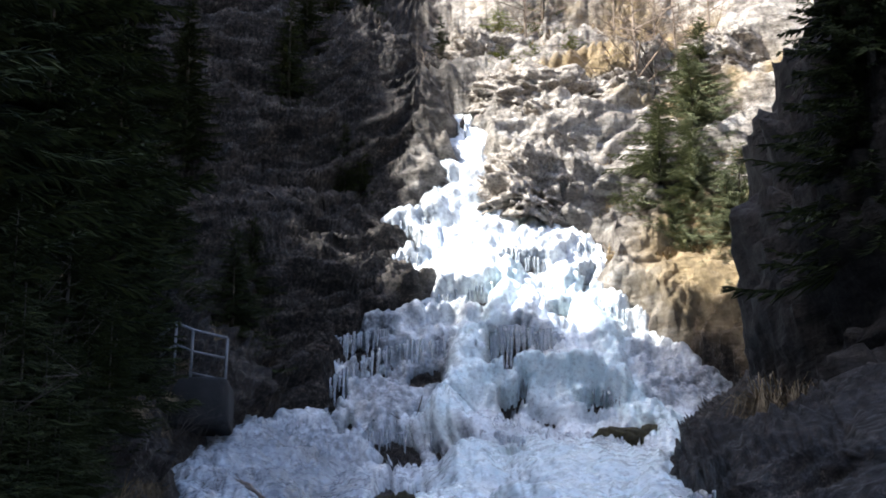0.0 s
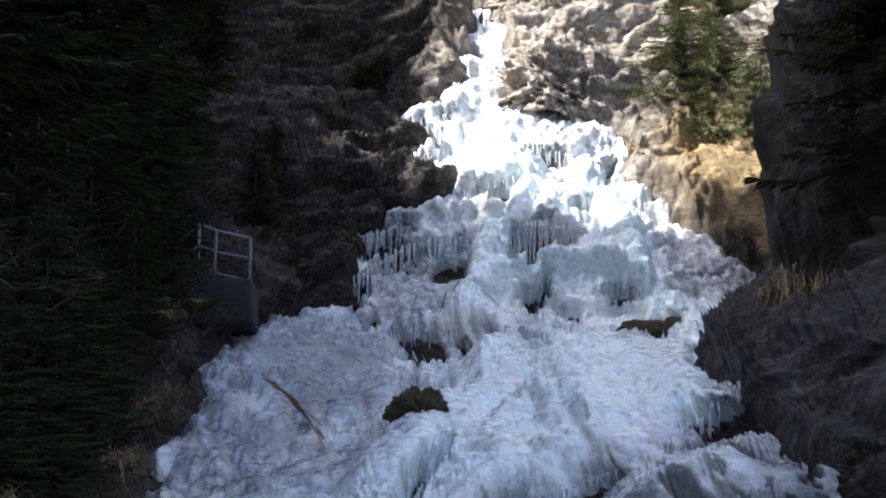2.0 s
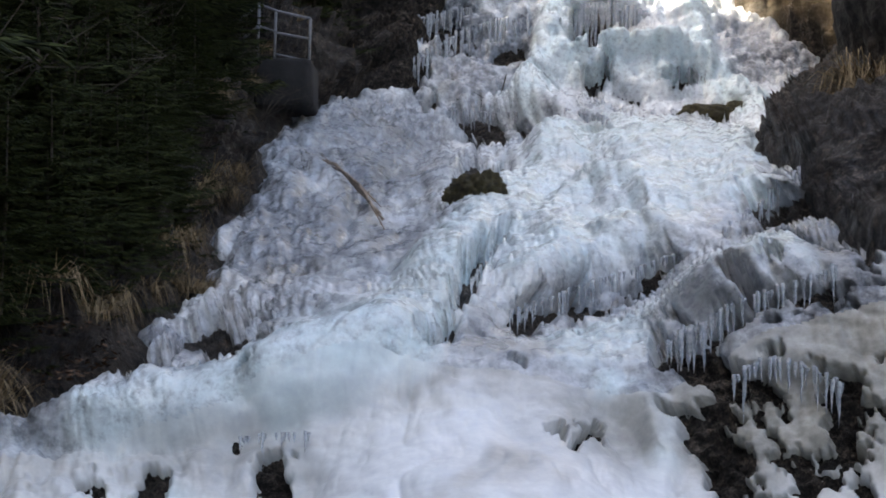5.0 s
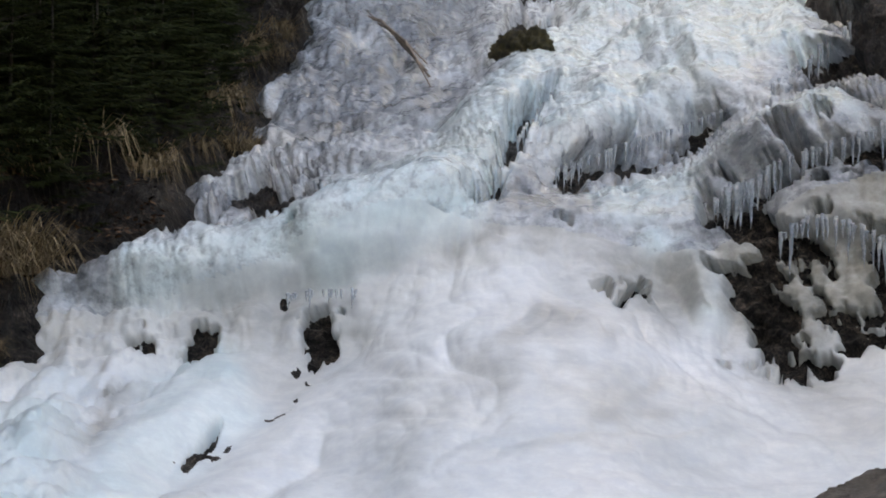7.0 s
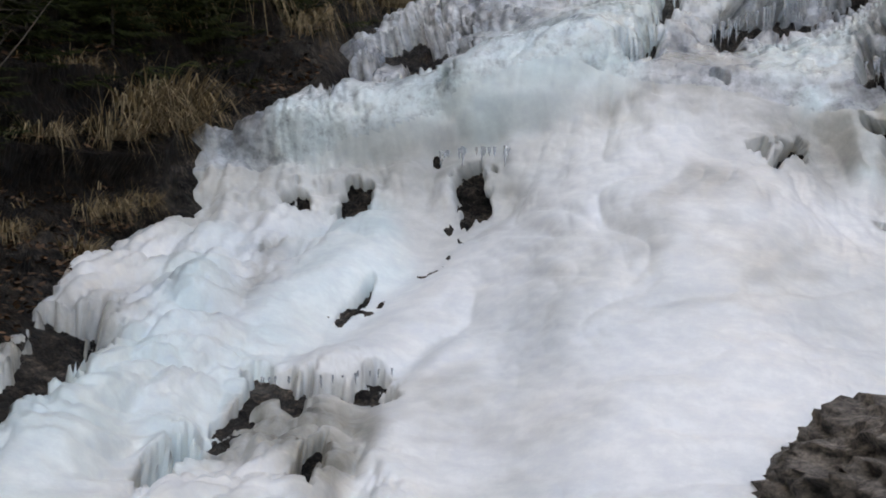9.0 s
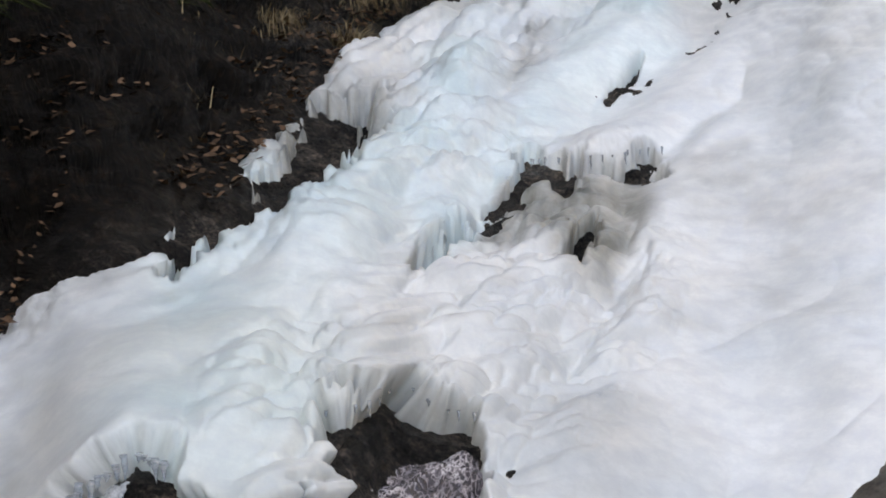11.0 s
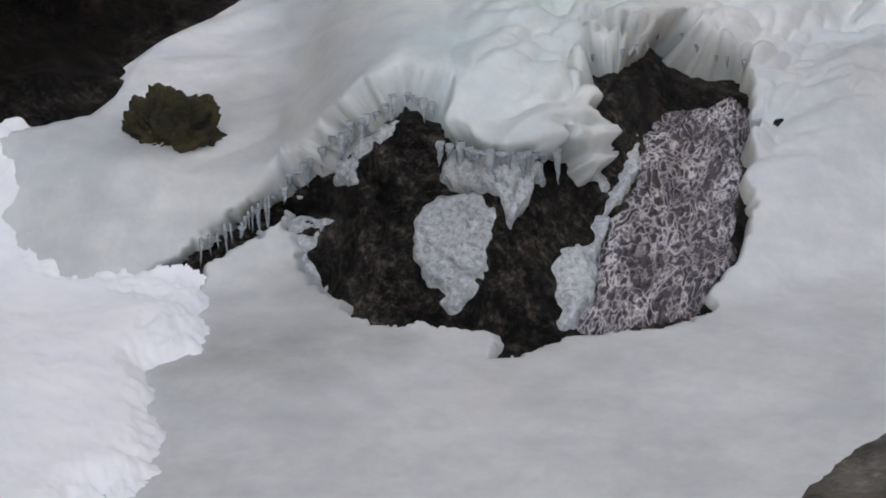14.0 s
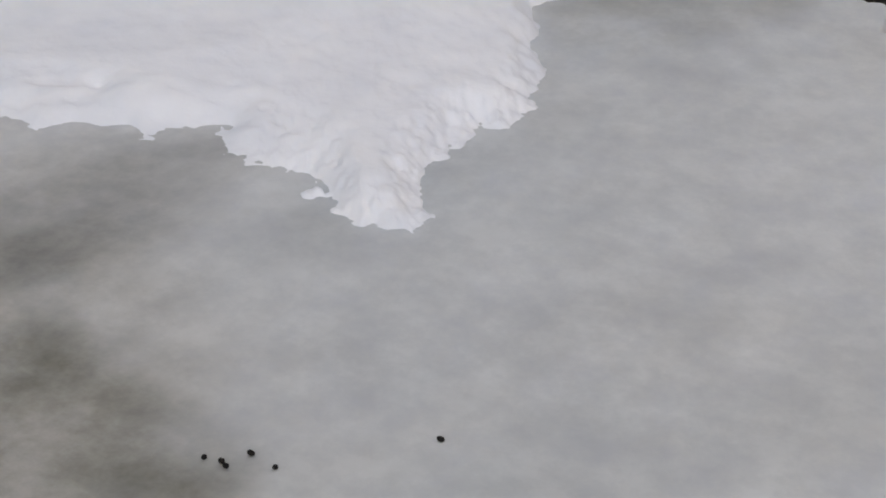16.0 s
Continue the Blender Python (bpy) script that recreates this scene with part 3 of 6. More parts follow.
def ice_top(x, y, z, s, az, el, rho, d, lean):
    """Height of the ice over the bed, how clear it is and how blue."""
    full, unit = ice_depth(rho), metres(rho)
    warp = 0.4 * fbm(x * 0.8, y * 0.8, z * 0.8, 2, 45)
    skew = x + 0.45 * s * step(rho, 12, 15) * (1 - step(rho, 31, 33))     # the water drew to the left over the cascade
    lump = np.interp(rho, [0, 3.9, 4.5, 9, 11.2, 14, 20, 36, 45], [0.0, 0.0, 0.01, 0.02, 0.04, 0.06, 0.09, 0.10, 0.09])
    top = billow(skew * 0.9 + warp, s * np.interp(rho, [0, 33, 36], [0.9, 0.9, 1.5]) + 0.5 * warp, 0 * z, 4, 51, 0.55) * lump
    top = top + fbm(x * 0.9 + warp, s * 0.7, z, 2, 53, 0.35) * np.interp(rho, [0, 3.9, 4.5, 11, 13], [0.004, 0.006, 0.03, 0.04, 0.0])
    small = np.interp(rho, [0, 3.9, 5, 9, 11, 13, 20, 36, 45], [0.0, 0.0, 0.0, 0.004, 0.010, 0.018, 0.030, 0.07, 0.07])
    top = top + billow(skew * 4.2 + 2 * warp, s * 3.6, 0 * z, 3, 61, 0.6) * small
    top = top + fbm(x * 3.2 + warp, s * 2.2, 0 * z, 3, 55, 0.5) * np.interp(rho, [0, 3.9, 4.5, 11, 13], [0.003, 0.005, 0.016, 0.022, 0.0])
    # rounded bosses on the cascade and knobs on the fall
    top = top + np.interp(rho, [11, 13, 20, 33, 35], [0.0, 0.05, 0.08, 0.08, 0.08]) * (1 - np.minimum(1, np.abs(value(skew * 1.6 + warp, s * 1.2, 0 * z, 63)) * 2.6)) ** 2 * -1
    # runnels down the steep faces
    top = top + value(x * 7 + 2 * warp, s * 0.6, z * 0, 65) * np.interp(rho, [5, 9, 12, 20, 32, 36, 44], [0.0, 0.008, 0.016, 0.018, 0.03, 0.035, 0.03]) * lean
    under = np.zeros(x.shape)
    for out, run_up, run_down, points in LIPS:
        at = close(az, el, unit, points, 2.5 * max(run_up, run_down))
        ends = [min(p[0] for p in points), max(p[0] for p in points)]
        v = (el[at] - curve(sorted(points), az[at])) * unit[at] * 1.4 + 0.25 * out * fbm(x[at] * 2.2, s[at], 0 * z[at], 2, 66)
        span = step((az[at] - ends[0]) * unit[at], -0.15, 0.5) * step((ends[1] - az[at]) * unit[at], -0.15, 0.5)
        over = step(v, -0.4 * out - 0.03, 0.4 * out + 0.03)
        curtain = (1 - over) * np.exp(np.minimum(v, 0) / run_down)
        hang = over * np.exp(-np.maximum(v, 0) / run_up) - 0.5 * curtain
        top[at] += span * out * (hang + 0.30 * curtain * step(rho[at], 8, 11) * value(x[at] * 6.5 + warp[at], s[at] * 0.5, 0 * z[at], 69))
        under[at] = np.maximum(under[at], span * curtain)
    # broken, knobbly ice along the left side
    knob = (1 - step(d + 0.5 * fbm(x, s, 0 * z, 2, 70), 0.8, 1.9)) * step(-az, 9, 12) * step(rho, 5.5, 7)
    knob = np.maximum(knob, step(-az + 2 * fbm(x, s, 0 * z, 2, 70), 4, 7) * step(rho, 12, 14) * (1 - step(rho, 31, 32)))
    top = top + knob * (0.05 * billow(x * 1.8, s * 1.5, 0 * z, 4, 72, 0.6) + 0.027 * billow(x * 6, s * 5, 0 * z, 3, 73, 0.6))
    # crumbly ice round the gap in the near sheet
    rim = 1 - step(along(az, el, CRUMBS) * unit, 0.12, 0.4)
    top = top + rim * (0.035 * billow(x * 5, s * 4, 0 * z, 3, 74, 0.6) + 0.02)
    top = np.maximum(top, -0.6 * full - lump)
    blue = np.zeros(x.shape)
    for width, height, points in RIBS:
        at = close(az, el, 1.0, points, 2.2 * width)
        r = along(az[at], el[at], points) / width + 0.3 * warp[at]
        top[at] += height * width * unit[at] * np.clip(1 - r * r, 0, 1) ** 1.5
        blue[at] = np.maximum(blue[at], 1 - step(r + 0.8 * warp[at], 0.3, 1.4))
    for width, depth, points in SEAMS:
        at = close(az, el, unit, points, 5 * width)
        r = along(az[at] + 0.3 * warp[at] / unit[at], el[at], points) * unit[at] / width
        top[at] -= depth * np.exp(-np.minimum(r * r * 2, 40))
    top = np.maximum(top, -0.75 * full)
    cloud = fbm(skew * 0.8, s * 0.8, z * 0.2, 5, 91, 0.65)
    clear = np.interp(rho, [0, 9, 13, 32, 36, 42], [0.35, 0.4, 0.8, 0.8, 0.6, 0.25]) * step(cloud, 0.05, 0.9)
    clear = clear + np.interp(rho, [0, 9, 13, 34, 38], [0.0, 0.0, 0.45, 0.45, 0.25]) * step(fbm(skew * 3.5, s * 2.2, z, 3, 95), 0.2, 0.8)
    # greyer in noisy patches below the brims
    clear = clear + 0.7 * under * step(fbm(x * 2.6, s * 0.9, 0 * z, 3, 97), -0.1, 0.6) * step(rho, 10, 12)
    clear = np.maximum(clear, 0.75 * knob * step(fbm(x * 2.2, s * 2.0, 0 * z, 4, 98, 0.6), 0.05, 0.7))
    clear = np.maximum(clear, 0.35 * (1 - step(rho, 4.2, 5.6)))
    clear = clear * (1 - 0.7 * blue)
    for amount, soft, corners in CLEAR:
        at = close(az, el, unit, corners, 2.2 * soft)
        clear[at] = np.maximum(clear[at], amount * step(inside(az[at], el[at], corners) * unit[at] + soft * 0.6 * fbm(x[at] * 2.5, s[at] * 1.6, z[at] * 0, 3, 93), -soft, soft))
    blue = blue * (1 - 0.9 * step(clear, 0.5, 0.8))
    reach = np.interp(rho, [0, 6, 12, 33, 37, 38], [0.12, 0.15, 0.3, 0.35, 0.25, 0.2])
    top = top - 1.5 * full * (1 - step(d, -0.05, reach))
    for rag, corners in BARE:
        at = close(az, el, unit, corners, 5 * rag + 0.05)
        g = inside(az[at], el[at], corners) * unit[at] + 1.3 * rag * fbm(x[at] * min(0.6 / rag, 12), s[at] * min(0.5 / rag, 8), z[at] * 0, 4, 71, 0.65)
        gone = step(g, -0.3 * rag - 0.012, 0.3 * rag + 0.012)
        top[at] = top[at] * (1 - gone) - (1.3 * full[at] + 0.1) * gone
        clear[at] = np.maximum(clear[at], 0.55 * step(g, -2.0 * rag, 0))
    return top, clear, blue


CRUMBS = [(-20.99, -11.91), (-18.48, -11.46), (-16.91, -12.55), (-15.99, -11.18), (-17.72, -9.40), (-15.06, -7.74), (-13.32, -7.09), (-11.95, -8.31), (-14.22, -10.51)]
SEAMS = []   # grooves between two flows: half width, depth, line
SEAMS.append((0.16, 0.10, [(-6.82, 0.92), (-8.89, -0.26), (-10.96, -1.60), (-12.49, -2.92), (-14.02, -4.15), (-15.70, -6.04)]))
SEAMS.append((0.12, 0.06, [(-9.55, -3.83), (-10.76, -5.59), (-11.42, -9.06)]))
SEAMS.append((0.14, 0.07, [(-11.60, -9.00), (-13.88, -11.73), (-15.50, -13.62)]))
SEAMS.append((0.10, 0.05, [(-21.26, -9.81), (-22.47, -13.07), (-23.27, -14.78)]))


# ---------------------------------------------------------------- materials
def nodes(name):
    m = bpy.data.materials.new(name)
    m.use_nodes = True
    t = m.node_tree
    return m, t, t.nodes["Principled BSDF"]


def noise_node(t, scale, detail=6.0, rough=0.55, coord=None):
    n = t.nodes.new("ShaderNodeTexNoise")
    n.inputs["Scale"].default_value, n.inputs["Detail"].default_value, n.inputs["Roughness"].default_value = scale, detail, rough
    if coord is None:
        coord = t.nodes.new("ShaderNodeTexCoord").outputs["Object"]
    t.links.new(coord, n.inputs["Vector"])
    return n.outputs["Fac"]


def ramp_node(t, fac, stops):
    r = t.nodes.new("ShaderNodeValToRGB")
    while len(r.color_ramp.elements) < len(stops):
        r.color_ramp.elements.new(0.5)
    for e, (p, c) in zip(r.color_ramp.elements, stops):
        e.position, e.color = p, (*c, 1)
    t.links.new(fac, r.inputs[0])
    return r.outputs[0]


def mix_node(t, fac, a, b):
    m = t.nodes.new("ShaderNodeMix")
    m.data_type = "RGBA"
    if isinstance(fac, float):
        m.inputs[0].default_value = fac
    else:
        t.links.new(fac, m.inputs[0])
    for s, v in ((m.inputs[6], a), (m.inputs[7], b)):
        if isinstance(v, tuple):
            s.default_value = (*v, 1)
        else:
            t.links.new(v, s)
    return m.outputs[2]


def bump_node(t, bsdf, height, strength, distance):
    b = t.nodes.new("ShaderNodeBump")
    b.inputs["Strength"].default_value, b.inputs["Distance"].default_value = strength, distance
    t.links.new(height, b.inputs["Height"])
    t.links.new(b.outputs[0], bsdf.inputs["Normal"])


def field(t, name):
    a = t.nodes.new("ShaderNodeAttribute")
    a.attribute_name = name
    return a.outputs["Fac"]


def plain(name, dark, light, scale=8.0, rough=0.8, bump=0.4, distance=0.02):
    m, t, b = nodes(name)
    n = noise_node(t, scale)
    t.links.new(ramp_node(t, n, [(0.3, dark), (0.7, light)]), b.inputs["Base Color"])
    b.inputs["Roughness"].default_value = rough
    bump_node(t, b, noise_node(t, scale * 4), bump, distance)
    return m


def land_material():
    m, t, b = nodes("mountain_ground")
    co = t.nodes.new("ShaderNodeTexCoord").outputs["Object"]
    mapping = t.nodes.new("ShaderNodeMapping")
    mapping.inputs["Rotation"].default_value = (0.0, 0.55, 0.2)
    mapping.inputs["Scale"].default_value = (0.6, 0.8, 2.2)
    t.links.new(co, mapping.inputs[0])
    beds = noise_node(t, 2.2, 8, 0.65, mapping.outputs[0])
    # one rock, light put into its colour: dark wet and shaded, pale sunlit
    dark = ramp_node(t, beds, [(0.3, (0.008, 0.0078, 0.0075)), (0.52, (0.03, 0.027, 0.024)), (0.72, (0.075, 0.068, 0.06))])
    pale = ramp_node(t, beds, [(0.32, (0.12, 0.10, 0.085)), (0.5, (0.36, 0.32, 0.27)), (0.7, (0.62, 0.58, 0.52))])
    spots = ramp_node(t, noise_node(t, 14, 8, 0.7), [(0.42, (0.45, 0.45, 0.45)), (0.5, (1.0, 1.0, 1.0)), (0.62, (2.6, 2.4, 2.3))])
    mottled = t.nodes.new("ShaderNodeMix")
    mottled.data_type, mottled.blend_type = "RGBA", "MULTIPLY"
    mottled.inputs[0].default_value = 1.0
    t.links.new(dark, mottled.inputs[6])
    t.links.new(spots, mottled.inputs[7])
    dark = mottled.outputs[2]
    grit = ramp_node(t, noise_node(t, 9, 10, 0.75), [(0.36, (0.35, 0.34, 0.33)), (0.5, (1.0, 1.0, 1.0)), (0.64, (1.35, 1.33, 1.3))])
    lit_rock = t.nodes.new("ShaderNodeMix")
    lit_rock.data_type, lit_rock.blend_type = "RGBA", "MULTIPLY"
    lit_rock.inputs[0].default_value = 1.0
    t.links.new(pale, lit_rock.inputs[6])
    t.links.new(grit, lit_rock.inputs[7])
    specks = ramp_node(t, noise_node(t, 55, 7, 0.75), [(0.38, (0.35, 0.35, 0.36)), (0.5, (0.9, 0.9, 0.9)), (0.64, (2.6, 2.5, 2.45))])
    fine = t.nodes.new("ShaderNodeMix")
    fine.data_type, fine.blend_type = "RGBA", "MULTIPLY"
    fine.inputs[0].default_value = 1.0
    t.links.new(dark, fine.inputs[6])
    t.links.new(specks, fine.inputs[7])
    col = mix_node(t, field(t, "pale"), fine.outputs[2], lit_rock.outputs[2])
    # leaf litter, blackened to put the trees' shade into its colour
    shaded_litter = ramp_node(t, noise_node(t, 16, 8, 0.7), [(0.35, (0.003, 0.0024, 0.0019)), (0.55, (0.008, 0.0056, 0.004)), (0.75, (0.045, 0.028, 0.017))])
    col = mix_node(t, field(t, "shaded_litter"), col, shaded_litter)
    grass = ramp_node(t, noise_node(t, 5, 8, 0.7), [(0.3, (0.11, 0.08, 0.042)), (0.55, (0.31, 0.23, 0.125)), (0.75, (0.46, 0.37, 0.23))])
    col = mix_node(t, field(t, "grass"), col, grass)
    t.links.new(col, b.inputs["Base Color"])
    t.links.new(ramp_node(t, noise_node(t, 7, 6, 0.6), [(0.35, (0.3, 0.3, 0.3)), (0.65, (0.85, 0.85, 0.85))]), b.inputs["Roughness"])
    b.inputs["Specular IOR Level"].default_value = 0.12
    bump_node(t, b, noise_node(t, 6, 12, 0.72, mapping.outputs[0]), 0.9, 0.12)
    return m


def ice_material(name, white_stops, clear_stops, patch, lumps, bump, cellular=True):
    """White air-filled ice that turns to clear grey ice where the field 'clear' says so."""
    m, t, b = nodes(name)
    flow = t.nodes.new("ShaderNodeMapping")
    flow.inputs["Scale"].default_value = (1.0, 0.4 if cellular and lumps < 20 else 1.0, 1.0)
    t.links.new(t.nodes.new("ShaderNodeTexCoord").outputs["Object"], flow.inputs[0])
    co = flow.outputs[0]   # the grain is drawn out in y so that it looks even from the camera
    white = ramp_node(t, noise_node(t, patch, 7 if cellular else 2, 0.6, co), white_stops)
    clear = ramp_node(t, noise_node(t, patch * 5, 7, 0.65, co), clear_stops)
    tint = t.nodes.new("ShaderNodeMath")
    tint.operation = "MULTIPLY"
    t.links.new(field(t, "blue"), tint.inputs[0])
    tint.inputs[1].default_value = 0.7
    aqua = ramp_node(t, noise_node(t, patch * 2, 5, 0.6), [(0.3, (0.58, 0.75, 0.78)), (0.7, (0.78, 0.86, 0.87))])
    grain = t.nodes.new("ShaderNodeMix")
    grain.data_type, grain.blend_type, grain.inputs[0].default_value = "RGBA", "MULTIPLY", 1.0
    t.links.new(mix_node(t, tint.outputs[0], mix_node(t, field(t, "clear"), white, clear), aqua), grain.inputs[6])
    low = 0.58 if cellular else 0.86
    t.links.new(ramp_node(t, noise_node(t, lumps * 1.7, 8, 0.72, co), [(0.36, (low, low * 1.01, low * 1.04)), (0.5, (0.93, 0.935, 0.94)), (0.6, (1.0, 1.0, 1.0))]), grain.inputs[7])
    silt = t.nodes.new("ShaderNodeMix")   # faint brownish tinge where silt froze in
    silt.data_type, silt.blend_type, silt.inputs[0].default_value = "RGBA", "MULTIPLY", 1.0
    t.links.new(grain.outputs[2], silt.inputs[6])
    t.links.new(ramp_node(t, noise_node(t, 0.55, 4, 0.6), [(0.46, (1.0, 1.0, 1.0)), (0.66, (0.965, 0.935, 0.89))]), silt.inputs[7])
    t.links.new(silt.outputs[2], b.inputs["Base Color"])
    b.inputs["Roughness"].default_value = 0.32
    if cellular:
        t.links.new(ramp_node(t, noise_node(t, patch * 3, 4, 0.6, co), [(0.35, (0.12, 0.12, 0.12)), (0.65, (0.45, 0.45, 0.45))]), b.inputs["Roughness"])
    b.inputs["IOR"].default_value = 1.31
    if not cellular:
        bump_node(t, b, noise_node(t, lumps, 3, 0.5, co), bump, 0.06 / lumps)
        return m
    cells = t.nodes.new("ShaderNodeTexVoronoi")
    cells.feature, cells.inputs["Scale"].default_value, cells.inputs["Detail"].default_value = "SMOOTH_F1", lumps, 2.0
    wobble = t.nodes.new("ShaderNodeMix")
    wobble.data_type, wobble.inputs[0].default_value = "VECTOR", 0.12
    soft = t.nodes.new("ShaderNodeTexNoise")
    soft.inputs["Scale"].default_value = lumps * 0.5
    t.links.new(co, soft.inputs["Vector"])
    t.links.new(co, wobble.inputs[4])
    t.links.new(soft.outputs["Color"], wobble.inputs[5])
    t.links.new(wobble.outputs[1], cells.inputs["Vector"])
    add = t.nodes.new("ShaderNodeMath")
    add.operation = "MULTIPLY_ADD"
    t.links.new(noise_node(t, lumps * 2.5, 6, 0.65, co), add.inputs[0])
    add.inputs[1].default_value = 0.6
    inv = t.nodes.new("ShaderNodeMath")
    inv.operation = "SUBTRACT"
    inv.inputs[0].default_value = 1.0
    t.links.new(cells.outputs["Distance"], inv.inputs[1])
    t.links.new(inv.outputs[0], add.inputs[2])
    bump_node(t, b, add.outputs[0], bump, 0.22 / lumps)
    return m


LAND = land_material()
ICE = ice_material("ice", [(0.3, (0.66, 0.73, 0.78)), (0.5, (0.80, 0.84, 0.86)), (0.7, (0.88, 0.90, 0.91))],
                   [(0.32, (0.05, 0.054, 0.062)), (0.5, (0.20, 0.216, 0.24)), (0.68, (0.50, 0.53, 0.57))], 1.6, 7.0, 0.85)
SMOOTH_ICE = ice_material("smooth_ice", [(0.3, (0.70, 0.75, 0.78)), (0.5, (0.80, 0.83, 0.84)), (0.7, (0.86, 0.875, 0.875))],
                          [(0.3, (0.11, 0.104, 0.08)), (0.52, (0.31, 0.305, 0.27)), (0.72, (0.52, 0.52, 0.50))], 0.9, 5.0, 0.35, False)
RIME_ICE = ice_material("rime", [(0.3, (0.50, 0.54, 0.58)), (0.5, (0.68, 0.71, 0.73)), (0.7, (0.86, 0.88, 0.89))],
                        [(0.3, (0.30, 0.32, 0.34)), (0.7, (0.66, 0.69, 0.71))], 14.0, 45.0, 1.0)


def water_material():
    """Dark running water under a net of white foam."""
    m, t, b = nodes("running_water")
    flow = t.nodes.new("ShaderNodeMapping")
    flow.inputs["Rotation"].default_value, flow.inputs["Scale"].default_value = (0.0, 0.0, 0.35), (1.5, 0.6, 0.55)
    t.links.new(t.nodes.new("ShaderNodeTexCoord").outputs["Object"], flow.inputs[0])
    co = flow.outputs[0]
    warp = t.nodes.new("ShaderNodeTexNoise")
    warp.inputs["Scale"].default_value, warp.inputs["Detail"].default_value = 9.0, 4.0
    t.links.new(co, warp.inputs["Vector"])
    bent = t.nodes.new("ShaderNodeMix")
    bent.data_type, bent.inputs[0].default_value = "VECTOR", 0.38
    t.links.new(co, bent.inputs[4])
    t.links.new(warp.outputs["Color"], bent.inputs[5])
    net = t.nodes.new("ShaderNodeTexVoronoi")
    net.feature, net.inputs["Scale"].default_value = "DISTANCE_TO_EDGE", 24.0
    t.links.new(bent.outputs[1], net.inputs["Vector"])
    add = t.nodes.new("ShaderNodeMath")
    add.operation = "MULTIPLY_ADD"
    t.links.new(noise_node(t, 12, 5, 0.6, co), add.inputs[0])
    add.inputs[1].default_value = 0.5
    t.links.new(net.outputs["Distance"], add.inputs[2])
    t.links.new(ramp_node(t, add.outputs[0], [(0.20, (0.60, 0.56, 0.57)), (0.31, (0.22, 0.195, 0.21)), (0.46, (0.045, 0.037, 0.043))]), b.inputs["Base Color"])
    b.inputs["Roughness"].default_value = 0.2
    bump_node(t, b, add.outputs[0], 0.6, 0.02)
    return m


WATER = water_material()
SNOW = plain("snow", (0.82, 0.84, 0.87), (0.92, 0.93, 0.94), 6, 0.7, 0.35, 0.008)


# ---------------------------------------------------------------- the land and its ice, on one fan-shaped grid
def spread(lo, hi, count):
    return list(np.linspace(lo, hi, count, endpoint=False))


COLUMNS = np.concatenate([spread(-180, -66, 60), spread(-66, -45, 90), spread(-45, -14, 420), spread(-14, 12.5, 470), spread(12.5, 34, 60), spread(34, 180, 60), [180.0]])
ROW_COUNT = 900


def rings():
    """Distances of the grid's rows along each bearing: even in rise over the bed, so that ledges get rows enough."""
    i, u = cell(COLUMNS, AZ_LIST[0], 0.25, len(AZ_LIST))
    far = FAR[i] * (1 - u)[:, None] + FAR[i + 1] * u[:, None]
    # rows close up where the bed is seen and open where it is bare wood
    el = np.concatenate([np.linspace(-44, -37, 30, endpoint=False), np.linspace(-37, 23.0, ROW_COUNT - 30)])
    inner = np.exp(np.array([np.interp(el, EL_LIST, column) for column in far]))
    front = np.linspace(0.0, 0.97, 8)[None, :] * inner[:, :1] - 0.02
    reach = inner[:, -1:]
    beyond = reach + np.concatenate([np.linspace(0.1, 22, 120), np.geomspace(24, 2400, 40)])[None, :]
    return np.concatenate([front, inner, beyond], axis=1).T


RHO = rings()
AZ = np.radians(np.broadcast_to(COLUMNS, RHO.shape))
GX, GY = RHO * np.sin(AZ), RHO * np.cos(AZ)
BED = bed(GX, GY)
GAZ, _, GEL = polar(GX, GY)


def sheet(name, x, y, z, keep, material, fields):
    """A mesh of the grid's cells that are kept."""
    rows, cols = x.shape
    index = np.arange(rows * cols).reshape(rows, cols)
    quads = np.stack([index[:-1, :-1], index[:-1, 1:], index[1:, 1:], index[1:, :-1]], -1)[:, :, ::-1]
    quads = quads[keep[:-1, :-1]].reshape(-1, 4)
    used, flat = np.unique(quads, return_inverse=True)
    flat = flat.reshape(-1)
    me = bpy.data.meshes.new(name)
    me.vertices.add(len(used))
    me.vertices.foreach_set("co", np.stack([x, y, z], -1).reshape(-1, 3)[used].astype(np.float32).ravel())
    me.loops.add(len(flat))
    me.loops.foreach_set("vertex_index", flat.astype(np.int32))
    me.polygons.add(len(quads))
    me.polygons.foreach_set("loop_start", np.arange(0, len(flat), 4, dtype=np.int32))
    me.polygons.foreach_set("use_smooth", np.ones(len(quads), dtype=bool))
    me.update(calc_edges=True)
    for key, values in fields.items():
        a = me.attributes.new(key, "FLOAT", "POINT")
        a.data.foreach_set("value", values.reshape(-1)[used].astype(np.float32))
    me.materials.append(material)
    return new(name, me)


